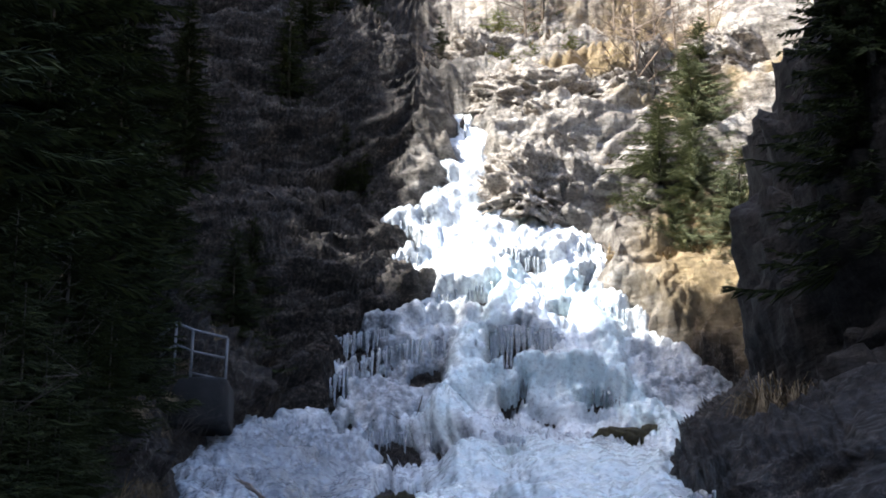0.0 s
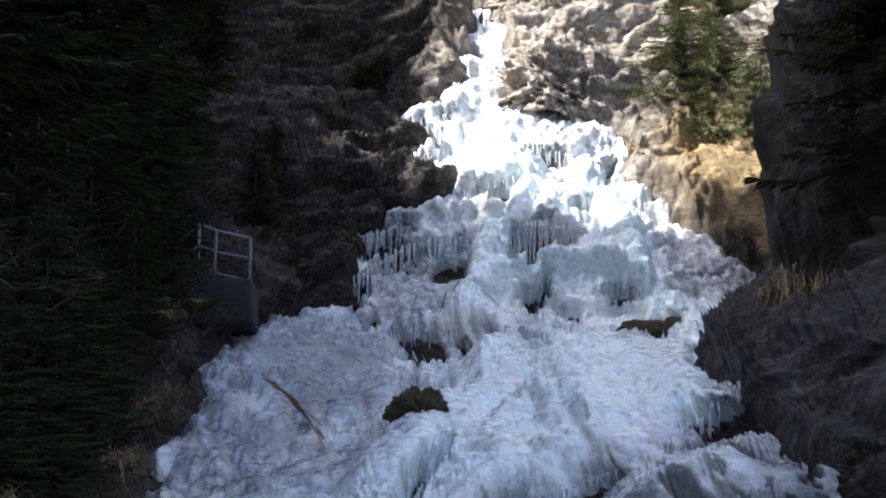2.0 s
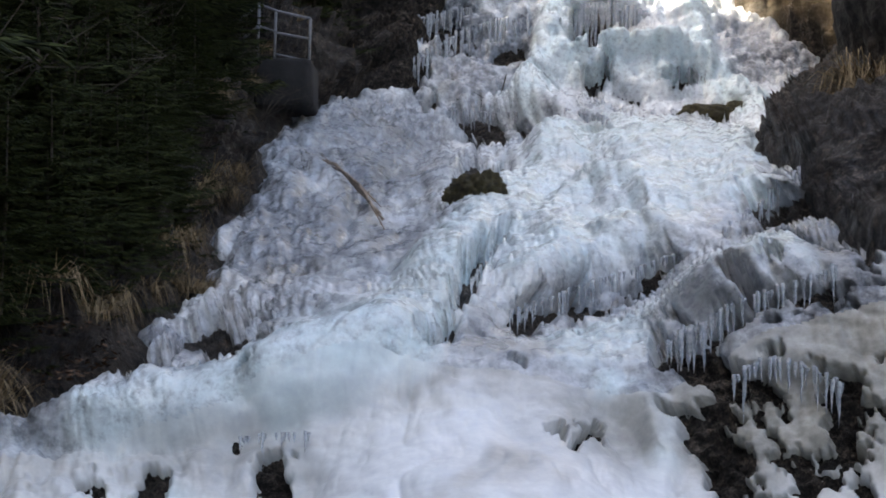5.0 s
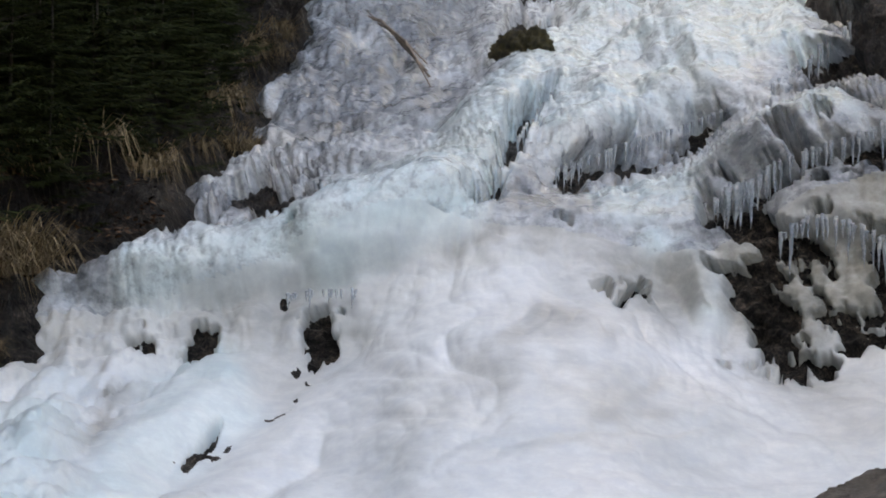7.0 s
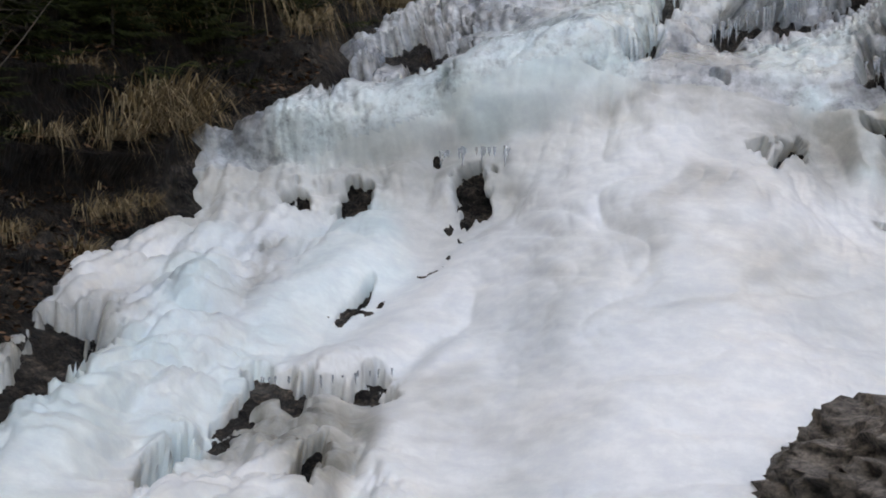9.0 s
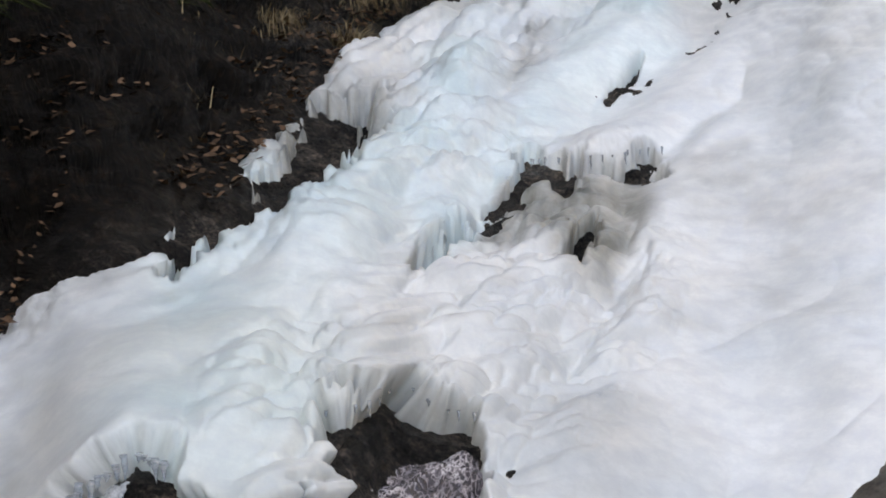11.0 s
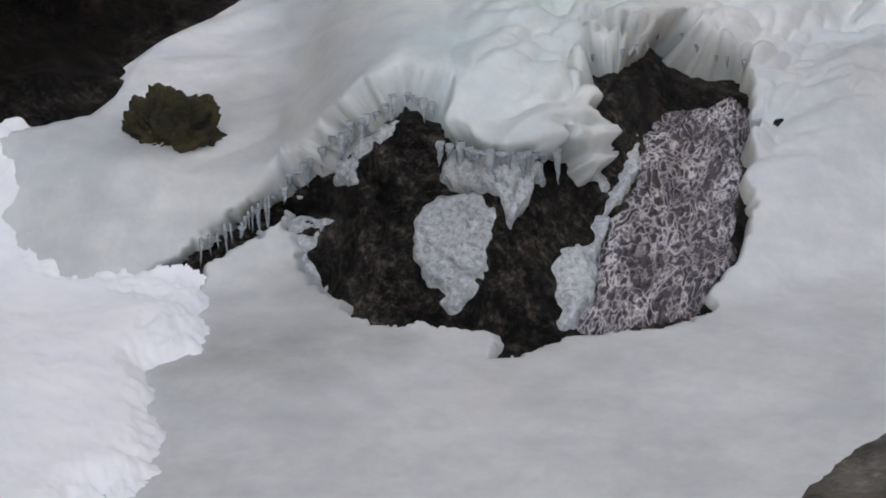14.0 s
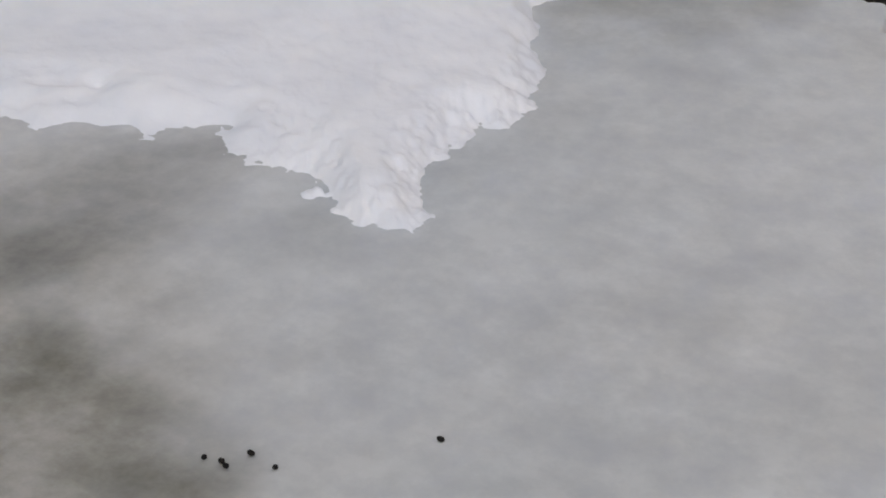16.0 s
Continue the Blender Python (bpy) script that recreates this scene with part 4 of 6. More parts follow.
def slopes():
    """Normals of the smooth land."""
    p = np.stack([GX, GY, BED], -1)
    n = np.cross(np.gradient(p, axis=1), np.gradient(p, axis=0))
    n /= np.maximum(np.linalg.norm(n, axis=-1, keepdims=True), 1e-9)
    n = np.where(n[..., 2:] < 0, -n, n)
    for axis in (0, 1):
        n[1:-1] = 0.25 * n[:-2] + 0.5 * n[1:-1] + 0.25 * n[2:]
        n[:, 1:-1] = 0.25 * n[:, :-2] + 0.5 * n[:, 1:-1] + 0.25 * n[:, 2:]
    n /= np.maximum(np.linalg.norm(n, axis=-1, keepdims=True), 1e-9)
    n[RHO < 0.5] = (0, 0, 1)
    return n


NORMAL = slopes()
CLIMB = np.gradient(BED, axis=0) / np.maximum(np.gradient(RHO, axis=0), 1e-6)


def upward():
    """Metres up the bed by rise, for the grain of the ice: lumps are stretched to look even from the camera."""
    mid = np.exp(FAR[(AZ_LIST > -14) & (AZ_LIST < 8)].mean(axis=0))
    walked = mid + mid * np.tan(np.radians(EL_LIST))
    seen = np.concatenate([[0], np.cumsum(1.5 * mid[1:] * np.diff(np.radians(EL_LIST)))])
    far = step(EL_LIST, -6, 1)
    return np.concatenate([[0], np.cumsum(np.diff(walked) * (1 - far[1:]) + np.diff(seen) * far[1:])])


S = np.interp(GEL, EL_LIST, upward())
RELIEF = rock_relief(GX, GY, BED, RHO) * (RHO > 1.5)
PATCH = fbm(GX * 0.35, GY * 0.35, BED * 0.35, 4, 81)
SIDE_L, SIDE_R = left_gap(GAZ, RHO, GEL), right_gap(GAZ, RHO, GEL)
ICY = (GX > -7) & (GX < 8) & (GEL < 22.3) & (GY > 0.3) & (RHO > 1.2) & (np.abs(np.degrees(AZ)) < 62)
BORDER, TOP, MURK, BLUE = np.full(GX.shape, -9.0), np.full(GX.shape, -9.0), np.zeros(GX.shape), np.zeros(GX.shape)
BORDER[ICY] = ice_border(GX[ICY], GY[ICY], BED[ICY], GAZ[ICY], GEL[ICY], RHO[ICY])
near = ICY & (BORDER > -0.6)
TOP[near], MURK[near], BLUE[near] = ice_top(GX[near], GY[near], BED[near], S[near], GAZ[near], GEL[near], RHO[near], BORDER[near], step(CLIMB[near], 0.6, 1.4))
UNDER = step(BORDER, -0.15, 0.35)
ROCK = RELIEF * (1 - 0.97 * UNDER) - ice_depth(RHO) * UNDER
ROCK = ROCK + np.minimum(0.05 * ridged(GX * 3, GY * 3, BED * 8, 4, 26, 0.6) - 0.03, 0) * step(RHO, 5, 6) * (1 - step(RHO, 9, 11))
ROCK = ROCK + (0.2 + 0.12 * step(GX, 0.7, 1.1) * step(RHO, 10, 11) * (1 - step(RHO, 25, 28))) * ice_depth(RHO) * UNDER * ridged(GX * 5, GY * 3, BED * 6, 4, 25, 0.6)


def raised(by):
    """The grid's points moved out along the land's normal."""
    return GX + by * NORMAL[..., 0], GY + by * NORMAL[..., 1], BED + by * NORMAL[..., 2]


# pale puts sunlight into the upper slope's colour; low right bank is grey rock
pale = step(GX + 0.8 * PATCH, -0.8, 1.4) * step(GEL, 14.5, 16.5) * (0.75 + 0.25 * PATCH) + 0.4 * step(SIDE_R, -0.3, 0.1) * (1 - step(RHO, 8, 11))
shaded_litter = step(SIDE_L + 0.3 * PATCH, 0.0, 0.5) * (1 - step(RHO, 26, 31)) * (1.0 + 0.3 * PATCH)
grass = step(SIDE_R + 0.6 * PATCH, -0.2, 0.8) * step(GEL, 12.5, 13.5) * (1 - step(GEL + PATCH, 16.2, 17.4)) + step(PATCH, 0.35, 0.6) * step(GX, 0, 2) * step(RHO, 38, 39)
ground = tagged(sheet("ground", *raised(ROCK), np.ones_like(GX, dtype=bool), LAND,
                      {"pale": np.clip(pale, 0, 1), "shaded_litter": np.clip(shaded_litter, 0, 1), "grass": np.clip(grass, 0, 1)}),
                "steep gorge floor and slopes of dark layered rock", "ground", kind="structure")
SOME = near & (TOP > -1.2 * ice_depth(RHO) - 0.05)
KEEP = SOME.copy()
KEEP[:-1, :-1] |= SOME[1:, :-1] | SOME[:-1, 1:] | SOME[1:, 1:]
KEEP &= near
for part_no, (name, lo, hi, label) in enumerate((("frozen_pool", 0.0, 3.9, "smooth grey ice over a shallow frozen pool"),
                            ("ice_sheet", 3.9, 11.0, "rounded white ice sheet covering the lower stream bed"),
                            ("ice_cascade", 11.0, 32.6, "lumpy blue-white ice cascade on rock ledges"),
                            ("frozen_waterfall", 32.6, 60.0, "tall frozen waterfall of white tiered ice"))):
    tagged(sheet(name, *raised(TOP), KEEP & (RHO >= lo) & (RHO < hi), (SMOOTH_ICE, SMOOTH_ICE, ICE, ICE)[part_no], {"clear": np.clip(MURK, 0, 1), "blue": BLUE}), label, "ice")


low = (GEL < -10) & (GAZ < -15) & (GAZ > -60) & (GY > 0)
SDF = np.full(GX.shape, -9.0)
SDF[low] = inside(GAZ[low], GEL[low], SNOW_PATCH) * metres(RHO[low]) + 0.026 * fbm(GX[low] * 7, GY[low] * 7, BED[low], 5, 101, 0.66)
DRIFT = -0.02 + 0.055 * step(SDF, -0.03, 0.09) + 0.06 * step(SDF, 0.0, 0.6)
DRIFT[low] += 0.012 * fbm(GX[low] * 3, GY[low] * 3, BED[low], 4, 103) * step(SDF[low], 0, 0.1)
tagged(sheet("snow_patch", *raised(DRIFT), SDF > -0.04, SNOW, {}), "old white snow patch lying on the pool ice", "snow", kind="stuff")
for thick, corners in FROST:
    low = (GEL < -10) & (GAZ < -10) & (GAZ > -45) & (GY > 0)
    SDF = np.full(GX.shape, -9.0)
    SDF[low] = inside(GAZ[low], GEL[low], corners) * metres(RHO[low]) + 0.018 * fbm(GX[low] * 14, GY[low] * 14, BED[low] * 14, 3, 75, 0.55)
    RIME = -ice_depth(RHO) - 0.01 + (thick + 0.01) * step(SDF, -0.02, 0.02)
    RIME[low] += 0.012 * billow(GX[low] * 26, GY[low] * 26, BED[low] * 26, 2, 77) * step(SDF[low], 0, 0.03)
    tagged(sheet("frost_patch", *raised(RIME), SDF > -0.02, RIME_ICE, {"clear": 0.5 + 0.5 * PATCH, "blue": 0 * PATCH}), "crystalline white frost and foam strand clinging to dark rock", "ice")
low = (GEL < -10) & (GAZ < -10) & (GAZ > -45) & (GY > 0)
SDF = np.full(GX.shape, -9.0)
SDF[low] = inside(GAZ[low], GEL[low], STREAM) * metres(RHO[low]) + 0.02 * fbm(GX[low] * 12, S[low] * 12, BED[low], 3, 105)
FLOW = -ice_depth(RHO) + 0.03 * step(SDF, -0.01, 0.03)
FLOW[low] += 0.006 * ridged(GX[low] * 22, S[low] * 14, BED[low] * 3, 3, 107) * step(SDF[low], 0, 0.02)
tagged(sheet("running_water", *raised(FLOW), SDF > -0.01, WATER, {}), "shallow foaming water running down dark rock", "water", kind="structure")


def height(x, y):
    """Height of the rock surface at one place."""
    ax, ay = np.array([float(x)]), np.array([float(y)])
    az, rho, el = polar(ax, ay)
    z = bed(ax, ay)
    under = step(ice_border(ax, ay, z, az, el, rho), -0.15, 0.35)
    return float((z + rock_relief(ax, ay, z, rho) * (1 - 0.97 * under) - ice_depth(rho) * under)[0])


def level(x, y):
    """Height of the smooth land or ice at one place."""
    return float(bed(np.array([float(x)]), np.array([float(y)]))[0])


def spot(az, el, sink=0.0):
    """The place on the land in that bearing and rise from the standing place."""
    a, rho = radians(az), np.geomspace(1.7, 90, 700)
    x, y = rho * math.sin(a), rho * math.cos(a)
    hit = np.argmax(bed(x, y) >= EYE + rho * math.tan(radians(el)))
    return float(x[hit]), float(y[hit]), float(EYE + rho[hit] * math.tan(radians(el)) + sink)


def bed_spot(az, el):
    """The same on the bare stream bed."""
    k = min(max(int((az - AZ_LIST[0]) / 0.25 + 0.5), 0), len(AZ_LIST) - 1)
    rho = math.exp(np.interp(el, EL_LIST, FAR[k]))
    return rho * math.sin(radians(az)), rho * math.cos(radians(az)), EYE + rho * math.tan(radians(el))


def edge_spot(r, gap):
    """x on the left bank, a gap to the left of the ice at that distance."""
    el = polar(np.zeros(1), np.array([float(r)]))[2]
    for n in range(6):
        az = by_rise(LEFT_LINE, el)
        el = polar(r * np.sin(np.radians(az)), r * np.cos(np.radians(az)))[2]
    return float(r * np.sin(np.radians(az))[0]) - gap


# ---------------------------------------------------------------- helpers for things
def part(name, bm, material, parent=None, label="", smooth=True):
    me = bpy.data.meshes.new(name)
    bm.to_mesh(me)
    bm.free()
    for p in me.polygons:
        p.use_smooth = smooth
    me.materials.append(material)
    ob = new(name, me)
    if parent is not None:
        ob.parent = parent
    if label:
        ob["label"] = label
    return ob


def part_from(name, verts, faces, material, parent=None, label="", smooth=True):
    me = bpy.data.meshes.new(name)
    me.from_pydata(verts, [], faces)
    me.polygons.foreach_set("use_smooth", [smooth] * len(me.polygons))
    me.update()
    me.materials.append(material)
    ob = new(name, me)
    if parent is not None:
        ob.parent = parent
    if label:
        ob["label"] = label
    return ob


def thing(name, x, y, z, label, category, group="", turn=0.0):
    ob = new(name)
    ob.empty_display_size = 0.2
    ob.matrix_world = pose(x, y, z, 0, 0, turn)
    return tagged(ob, label, category, group)


class Soup:
    """Collects vertices and faces of one mesh."""

    def __init__(self):
        self.v, self.f = [], []

    def tube(self, points, radii, sides=5):
        start = len(self.v)
        for n, (p, r) in enumerate(zip(points, radii)):
            p = Vector(p)
            way = (Vector(points[min(n + 1, len(points) - 1)]) - Vector(points[max(n - 1, 0)])).normalized()
            a = way.cross(Vector((0.31, 0.52, 0.79))).normalized()
            b = way.cross(a)
            for k in range(sides):
                c = 2 * math.pi * k / sides
                self.v.append(p + (a * math.cos(c) + b * math.sin(c)) * r)
        for n in range(len(points) - 1):
            for k in range(sides):
                i, j = start + n * sides + k, start + n * sides + (k + 1) % sides
                self.f.append((i, j, j + sides, i + sides))
        self.f.append(tuple(range(start + sides - 1, start - 1, -1)))
        self.f.append(tuple(range(start + (len(points) - 1) * sides, start + len(points) * sides)))

    def sprig(self, p, q, width):
        """A needle-covered twig: a flat-sided spindle from p to q."""
        p, q = Vector(p), Vector(q)
        way = q - p
        a = way.cross(Vector((0.2, 0.3, 0.93)))
        a = a.normalized() * width
        b = way.cross(a).normalized() * width * 0.55
        m = p + way * 0.4
        i = len(self.v)
        self.v += [p, m + a, m + b, m - a, m - b, q]
        self.f += [(i, i + 1, i + 2), (i, i + 2, i + 3), (i, i + 3, i + 4), (i, i + 4, i + 1),
                   (i + 5, i + 2, i + 1), (i + 5, i + 3, i + 2), (i + 5, i + 4, i + 3), (i + 5, i + 1, i + 4)]

    def blade(self, p, way, length, width, droop, rng):
        """A grass blade that bends over."""
        p = Vector(p)
        side = way.cross(Vector((0, 0, 1)))
        side = side.normalized() * width if side.length > 1e-4 else Vector((width, 0, 0))
        i = len(self.v)
        mid = p + way * length * 0.5 + Vector((0, 0, -droop * length * 0.12))
        tip = p + way * length + Vector((0, 0, -droop * length * 0.6))
        self.v += [p - side, p + side, mid + side * 0.7, mid - side * 0.7, tip]
        self.f += [(i, i + 1, i + 2, i + 3), (i + 3, i + 2, i + 4)]

    def make(self, name, material, parent=None, label="", smooth=False):
        return part_from(name, self.v, self.f, material, parent, label, smooth)


def scatter_material(name, dark, light, rough=0.8, trans=0.0):
    """Colour that differs from piece to piece of one mesh."""
    m, t, b = nodes(name)
    isl = t.nodes.new("ShaderNodeNewGeometry").outputs["Random Per Island"]
    mixed = t.nodes.new("ShaderNodeMath")
    mixed.operation = "MULTIPLY_ADD"
    t.links.new(isl, mixed.inputs[0])
    mixed.inputs[1].default_value = 0.6
    half = t.nodes.new("ShaderNodeMath")
    half.operation = "MULTIPLY"
    t.links.new(noise_node(t, 1.3, 4), half.inputs[0])
    half.inputs[1].default_value = 0.4
    t.links.new(half.outputs[0], mixed.inputs[2])
    t.links.new(ramp_node(t, mixed.outputs[0], [(0.2, dark), (0.8, light)]), b.inputs["Base Color"])
    b.inputs["Roughness"].default_value, b.inputs["Specular IOR Level"].default_value = rough, 0.15
    return m


# spruce needles darkened: the gorge's shade is in their colour
SHADED_NEEDLES = scatter_material("shaded_spruce_needles", (0.005, 0.008, 0.003), (0.056, 0.068, 0.022))
# the same spruce needles with sunlight put into their colour
SUNLIT_NEEDLES = scatter_material("sunlit_spruce_needles", (0.06, 0.07, 0.04), (0.22, 0.23, 0.12))
# yellow-green pine, its colour brightened for the sun
SUNLIT_PINE_NEEDLES = scatter_material("sunlit_pine_needles", (0.04, 0.05, 0.012), (0.20, 0.21, 0.05))
BARK = plain("bark", (0.02, 0.016, 0.012), (0.09, 0.075, 0.06), 14, 0.9, 0.6, 0.02)
GREY_TWIG = scatter_material("bare_twigs", (0.10, 0.075, 0.055), (0.32, 0.25, 0.19))
DARK_TWIG = scatter_material("dark_twigs", (0.025, 0.02, 0.016), (0.10, 0.085, 0.07))
DRY_GRASS = scatter_material("dry_grass", (0.13, 0.085, 0.04), (0.45, 0.34, 0.19))
# withered grass again, its colour lowered for the shaded bank and rock
SHADE_GRASS = scatter_material("shaded_withered_grass", (0.08, 0.055, 0.03), (0.36, 0.28, 0.17))
DEAD_LEAVES = scatter_material("dead_leaves", (0.025, 0.015, 0.009), (0.17, 0.10, 0.06))
STEEL = plain("galvanised_steel", (0.10, 0.105, 0.115), (0.20, 0.205, 0.215), 20, 0.5, 0.2, 0.003)
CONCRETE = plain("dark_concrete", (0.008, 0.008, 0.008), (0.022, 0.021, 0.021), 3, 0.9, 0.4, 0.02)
MOSS = plain("mossy_rock", (0.012, 0.011, 0.006), (0.07, 0.058, 0.02), 14, 0.9, 0.9, 0.03)


def bedded(name, dark, light, scale, rough, depth):
    """Layered rock: slanting beds, dark cracks and fine grit."""
    m, t, b = nodes(name)
    mapping = t.nodes.new("ShaderNodeMapping")
    mapping.inputs["Rotation"].default_value = (0.2, 0.5, 0.0)
    mapping.inputs["Scale"].default_value = (0.6, 0.7, 2.6)
    t.links.new(t.nodes.new("ShaderNodeTexCoord").outputs["Object"], mapping.inputs[0])
    beds = noise_node(t, scale, 9, 0.68, mapping.outputs[0])
    mid = tuple((p + q) * 0.5 for p, q in zip(dark, light))
    base = ramp_node(t, beds, [(0.34, dark), (0.52, mid), (0.68, light)])
    grit = ramp_node(t, noise_node(t, scale * 6, 8, 0.75), [(0.38, (0.4, 0.4, 0.4)), (0.5, (0.95, 0.95, 0.95)), (0.64, (1.6, 1.55, 1.5))])
    mul = t.nodes.new("ShaderNodeMix")
    mul.data_type, mul.blend_type = "RGBA", "MULTIPLY"
    mul.inputs[0].default_value = 1.0
    t.links.new(base, mul.inputs[6])
    t.links.new(grit, mul.inputs[7])
    t.links.new(mul.outputs[2], b.inputs["Base Color"])
    b.inputs["Roughness"].default_value, b.inputs["Specular IOR Level"].default_value = rough, 0.15
    bump_node(t, b, beds, 1.0, depth)
    return m


# wet rock made darker still, with the outcrop's shade in the colour
DARK_ROCK = bedded("wet_shaded_rock", (0.007, 0.0065, 0.006), (0.042, 0.036, 0.031), 2.2, 0.65, 0.14)
BROWN_ROCK = bedded("brown_rock", (0.013, 0.010, 0.008), (0.06, 0.047, 0.038), 2.5, 0.8, 0.08)
GREY_ROCK = bedded("grey_schist", (0.05, 0.044, 0.04), (0.24, 0.215, 0.19), 6.0, 0.8, 0.03)
# rock of the upper slope, sunlight put into its colour
SUNLIT_ROCK = bedded("sunlit_schist", (0.13, 0.11, 0.09), (0.52, 0.47, 0.41), 2.6, 0.85, 0.10)


def icicle_material():
    m, t, b = nodes("icicle_ice")
    t.links.new(ramp_node(t, noise_node(t, 9, 5), [(0.35, (0.50, 0.55, 0.60)), (0.65, (0.84, 0.87, 0.89))]), b.inputs["Base Color"])
    b.inputs["Roughness"].default_value, b.inputs["IOR"].default_value = 0.12, 1.31
    b.inputs["Transmission Weight"].default_value = 0.6
    return m


ICICLE = icicle_material()


def boulder(name, x, y, z, radii, material, label, category="rock", seed=1, relief=0.25, beds=1.6, turn=0.0, detail=5, square=0.75):
    """A broken, bedded rock from a rounded block."""
    bm = bmesh.new()
    bmesh.ops.create_icosphere(bm, subdivisions=detail, radius=1.0)
    co = np.array([v.co for v in bm.verts])
    co = np.sign(co) * np.abs(co) ** square
    size = np.array(radii)
    p = co * size
    f = 1.6 / max(radii)
    k = ridged(p[:, 0] * f + seed, p[:, 1] * f, p[:, 2] * f * beds + 0.4 * p[:, 0] * f, 5, seed, 0.55)
    k3 = ridged(p[:, 0] * f * 14, p[:, 1] * f * 14, (p[:, 2] + 0.35 * p[:, 0]) * f * 16 * beds, 3, seed + 19, 0.6)
    k2 = ridged(p[:, 0] * f * 4, p[:, 1] * f * 4, (p[:, 2] + 0.35 * p[:, 0]) * f * 4 * beds, 3, seed + 9, 0.6)
    p = p * (1 + relief * (0.5 * k + 0.2 * k2 + 0.06 * k3))[:, None]
    for v, c in zip(bm.verts, p):
        v.co = c
    ob = part(name, bm, material)
    ob.matrix_world = pose(x, y, z, 0, 0, turn)
    return tagged(ob, label, category)


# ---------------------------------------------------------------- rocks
boulder("rock_outcrop", 8.05, 25.5, 5.8, (3.4, 5.0, 9.5), DARK_ROCK, "tall shaded layered rock outcrop beside the frozen stream", seed=3, relief=0.2, beds=2.6, detail=7, square=0.95)
boulder("foot_boulder", 5.35, 27.6, 5.6, (1.75, 1.6, 1.75), BROWN_ROCK, "smooth brown rock rising beside the ice", seed=5, relief=0.14, detail=6, square=0.95)
boulder("grassy_rock", 6.3, 22.0, 3.9, (2.2, 3.4, 3.0), DARK_ROCK, "shaded wet rock face overgrown with hanging grass", seed=6, relief=0.25, detail=6)
boulder("mossy_island_rock", *spot(*(-1.63, 9.43), -0.05), (0.21, 0.4, 0.30), MOSS, "dark mossy rock standing out of the ice", seed=7, relief=0.5, detail=5, square=0.9, turn=30)
boulder("stone", *spot(*(5.54, 12.04)), (0.42, 0.3, 0.20), MOSS, "dark rounded stone at the foot of the fall", seed=8, detail=4)
boulder("stone", *spot(*(6.53, 12.13)), (0.22, 0.25, 0.19), MOSS, "dark rounded stone at the foot of the fall", seed=9, detail=4)
boulder("near_boulder", 0.98, 6.5, 0.55, (0.75, 0.9, 0.42), GREY_ROCK, "grey layered boulder at the edge of the ice", seed=10, relief=0.25, beds=2.5, detail=6, turn=25)
boulder("near_boulder", 0.13, 3.72, 0.0, (0.30, 0.55, 0.20), GREY_ROCK, "grey layered boulder at the edge of the ice", seed=11, relief=0.3, beds=2.5, detail=6, turn=35)
boulder("crag", *spot(*(2.94, 22.55), -0.1), (1.15, 0.9, 0.5), SUNLIT_ROCK, "pale layered crag below a low pine", seed=21, relief=0.45, beds=2.2, detail=6, square=0.8)
boulder("crag", *spot(*(4.22, 21.54), -0.2), (0.9, 0.7, 0.55), SUNLIT_ROCK, "jagged pale rock on the sunny slope", seed=22, relief=0.55, beds=2.0, detail=6, square=0.7, turn=25)
boulder("crag", *spot(*(5.56, 22.53), -0.2), (0.8, 0.7, 0.45), SUNLIT_ROCK, "jagged pale rock on the sunny slope", seed=23, relief=0.55, beds=2.0, detail=6, square=0.7, turn=70)
boulder("crag", *spot(*(10.24, 23.42), -0.2), (1.3, 0.9, 0.5), SUNLIT_ROCK, "jagged pale rock on the sunny slope", seed=24, relief=0.45, beds=2.4, detail=6, square=0.7, turn=10)
boulder("crag", *spot(*(3.08, 19.91), -0.3), (0.9, 0.6, 0.7), SUNLIT_ROCK, "pale broken rock beside the frozen waterfall", seed=25, relief=0.55, beds=2.4, detail=6, square=0.7, turn=50)
boulder("crag", *spot(*(1.44, 23.92), -0.3), (0.8, 0.6, 0.6), SUNLIT_ROCK, "jagged pale rock on the sunny slope", seed=26, relief=0.55, beds=2.4, detail=6, square=0.7, turn=30)
boulder("mossy_stone", *spot(*(-34.17, -14.50)), (0.075, 0.08, 0.10), MOSS, "small moss-grown stone poking through the ice", seed=12, relief=0.6, detail=5, turn=-30)


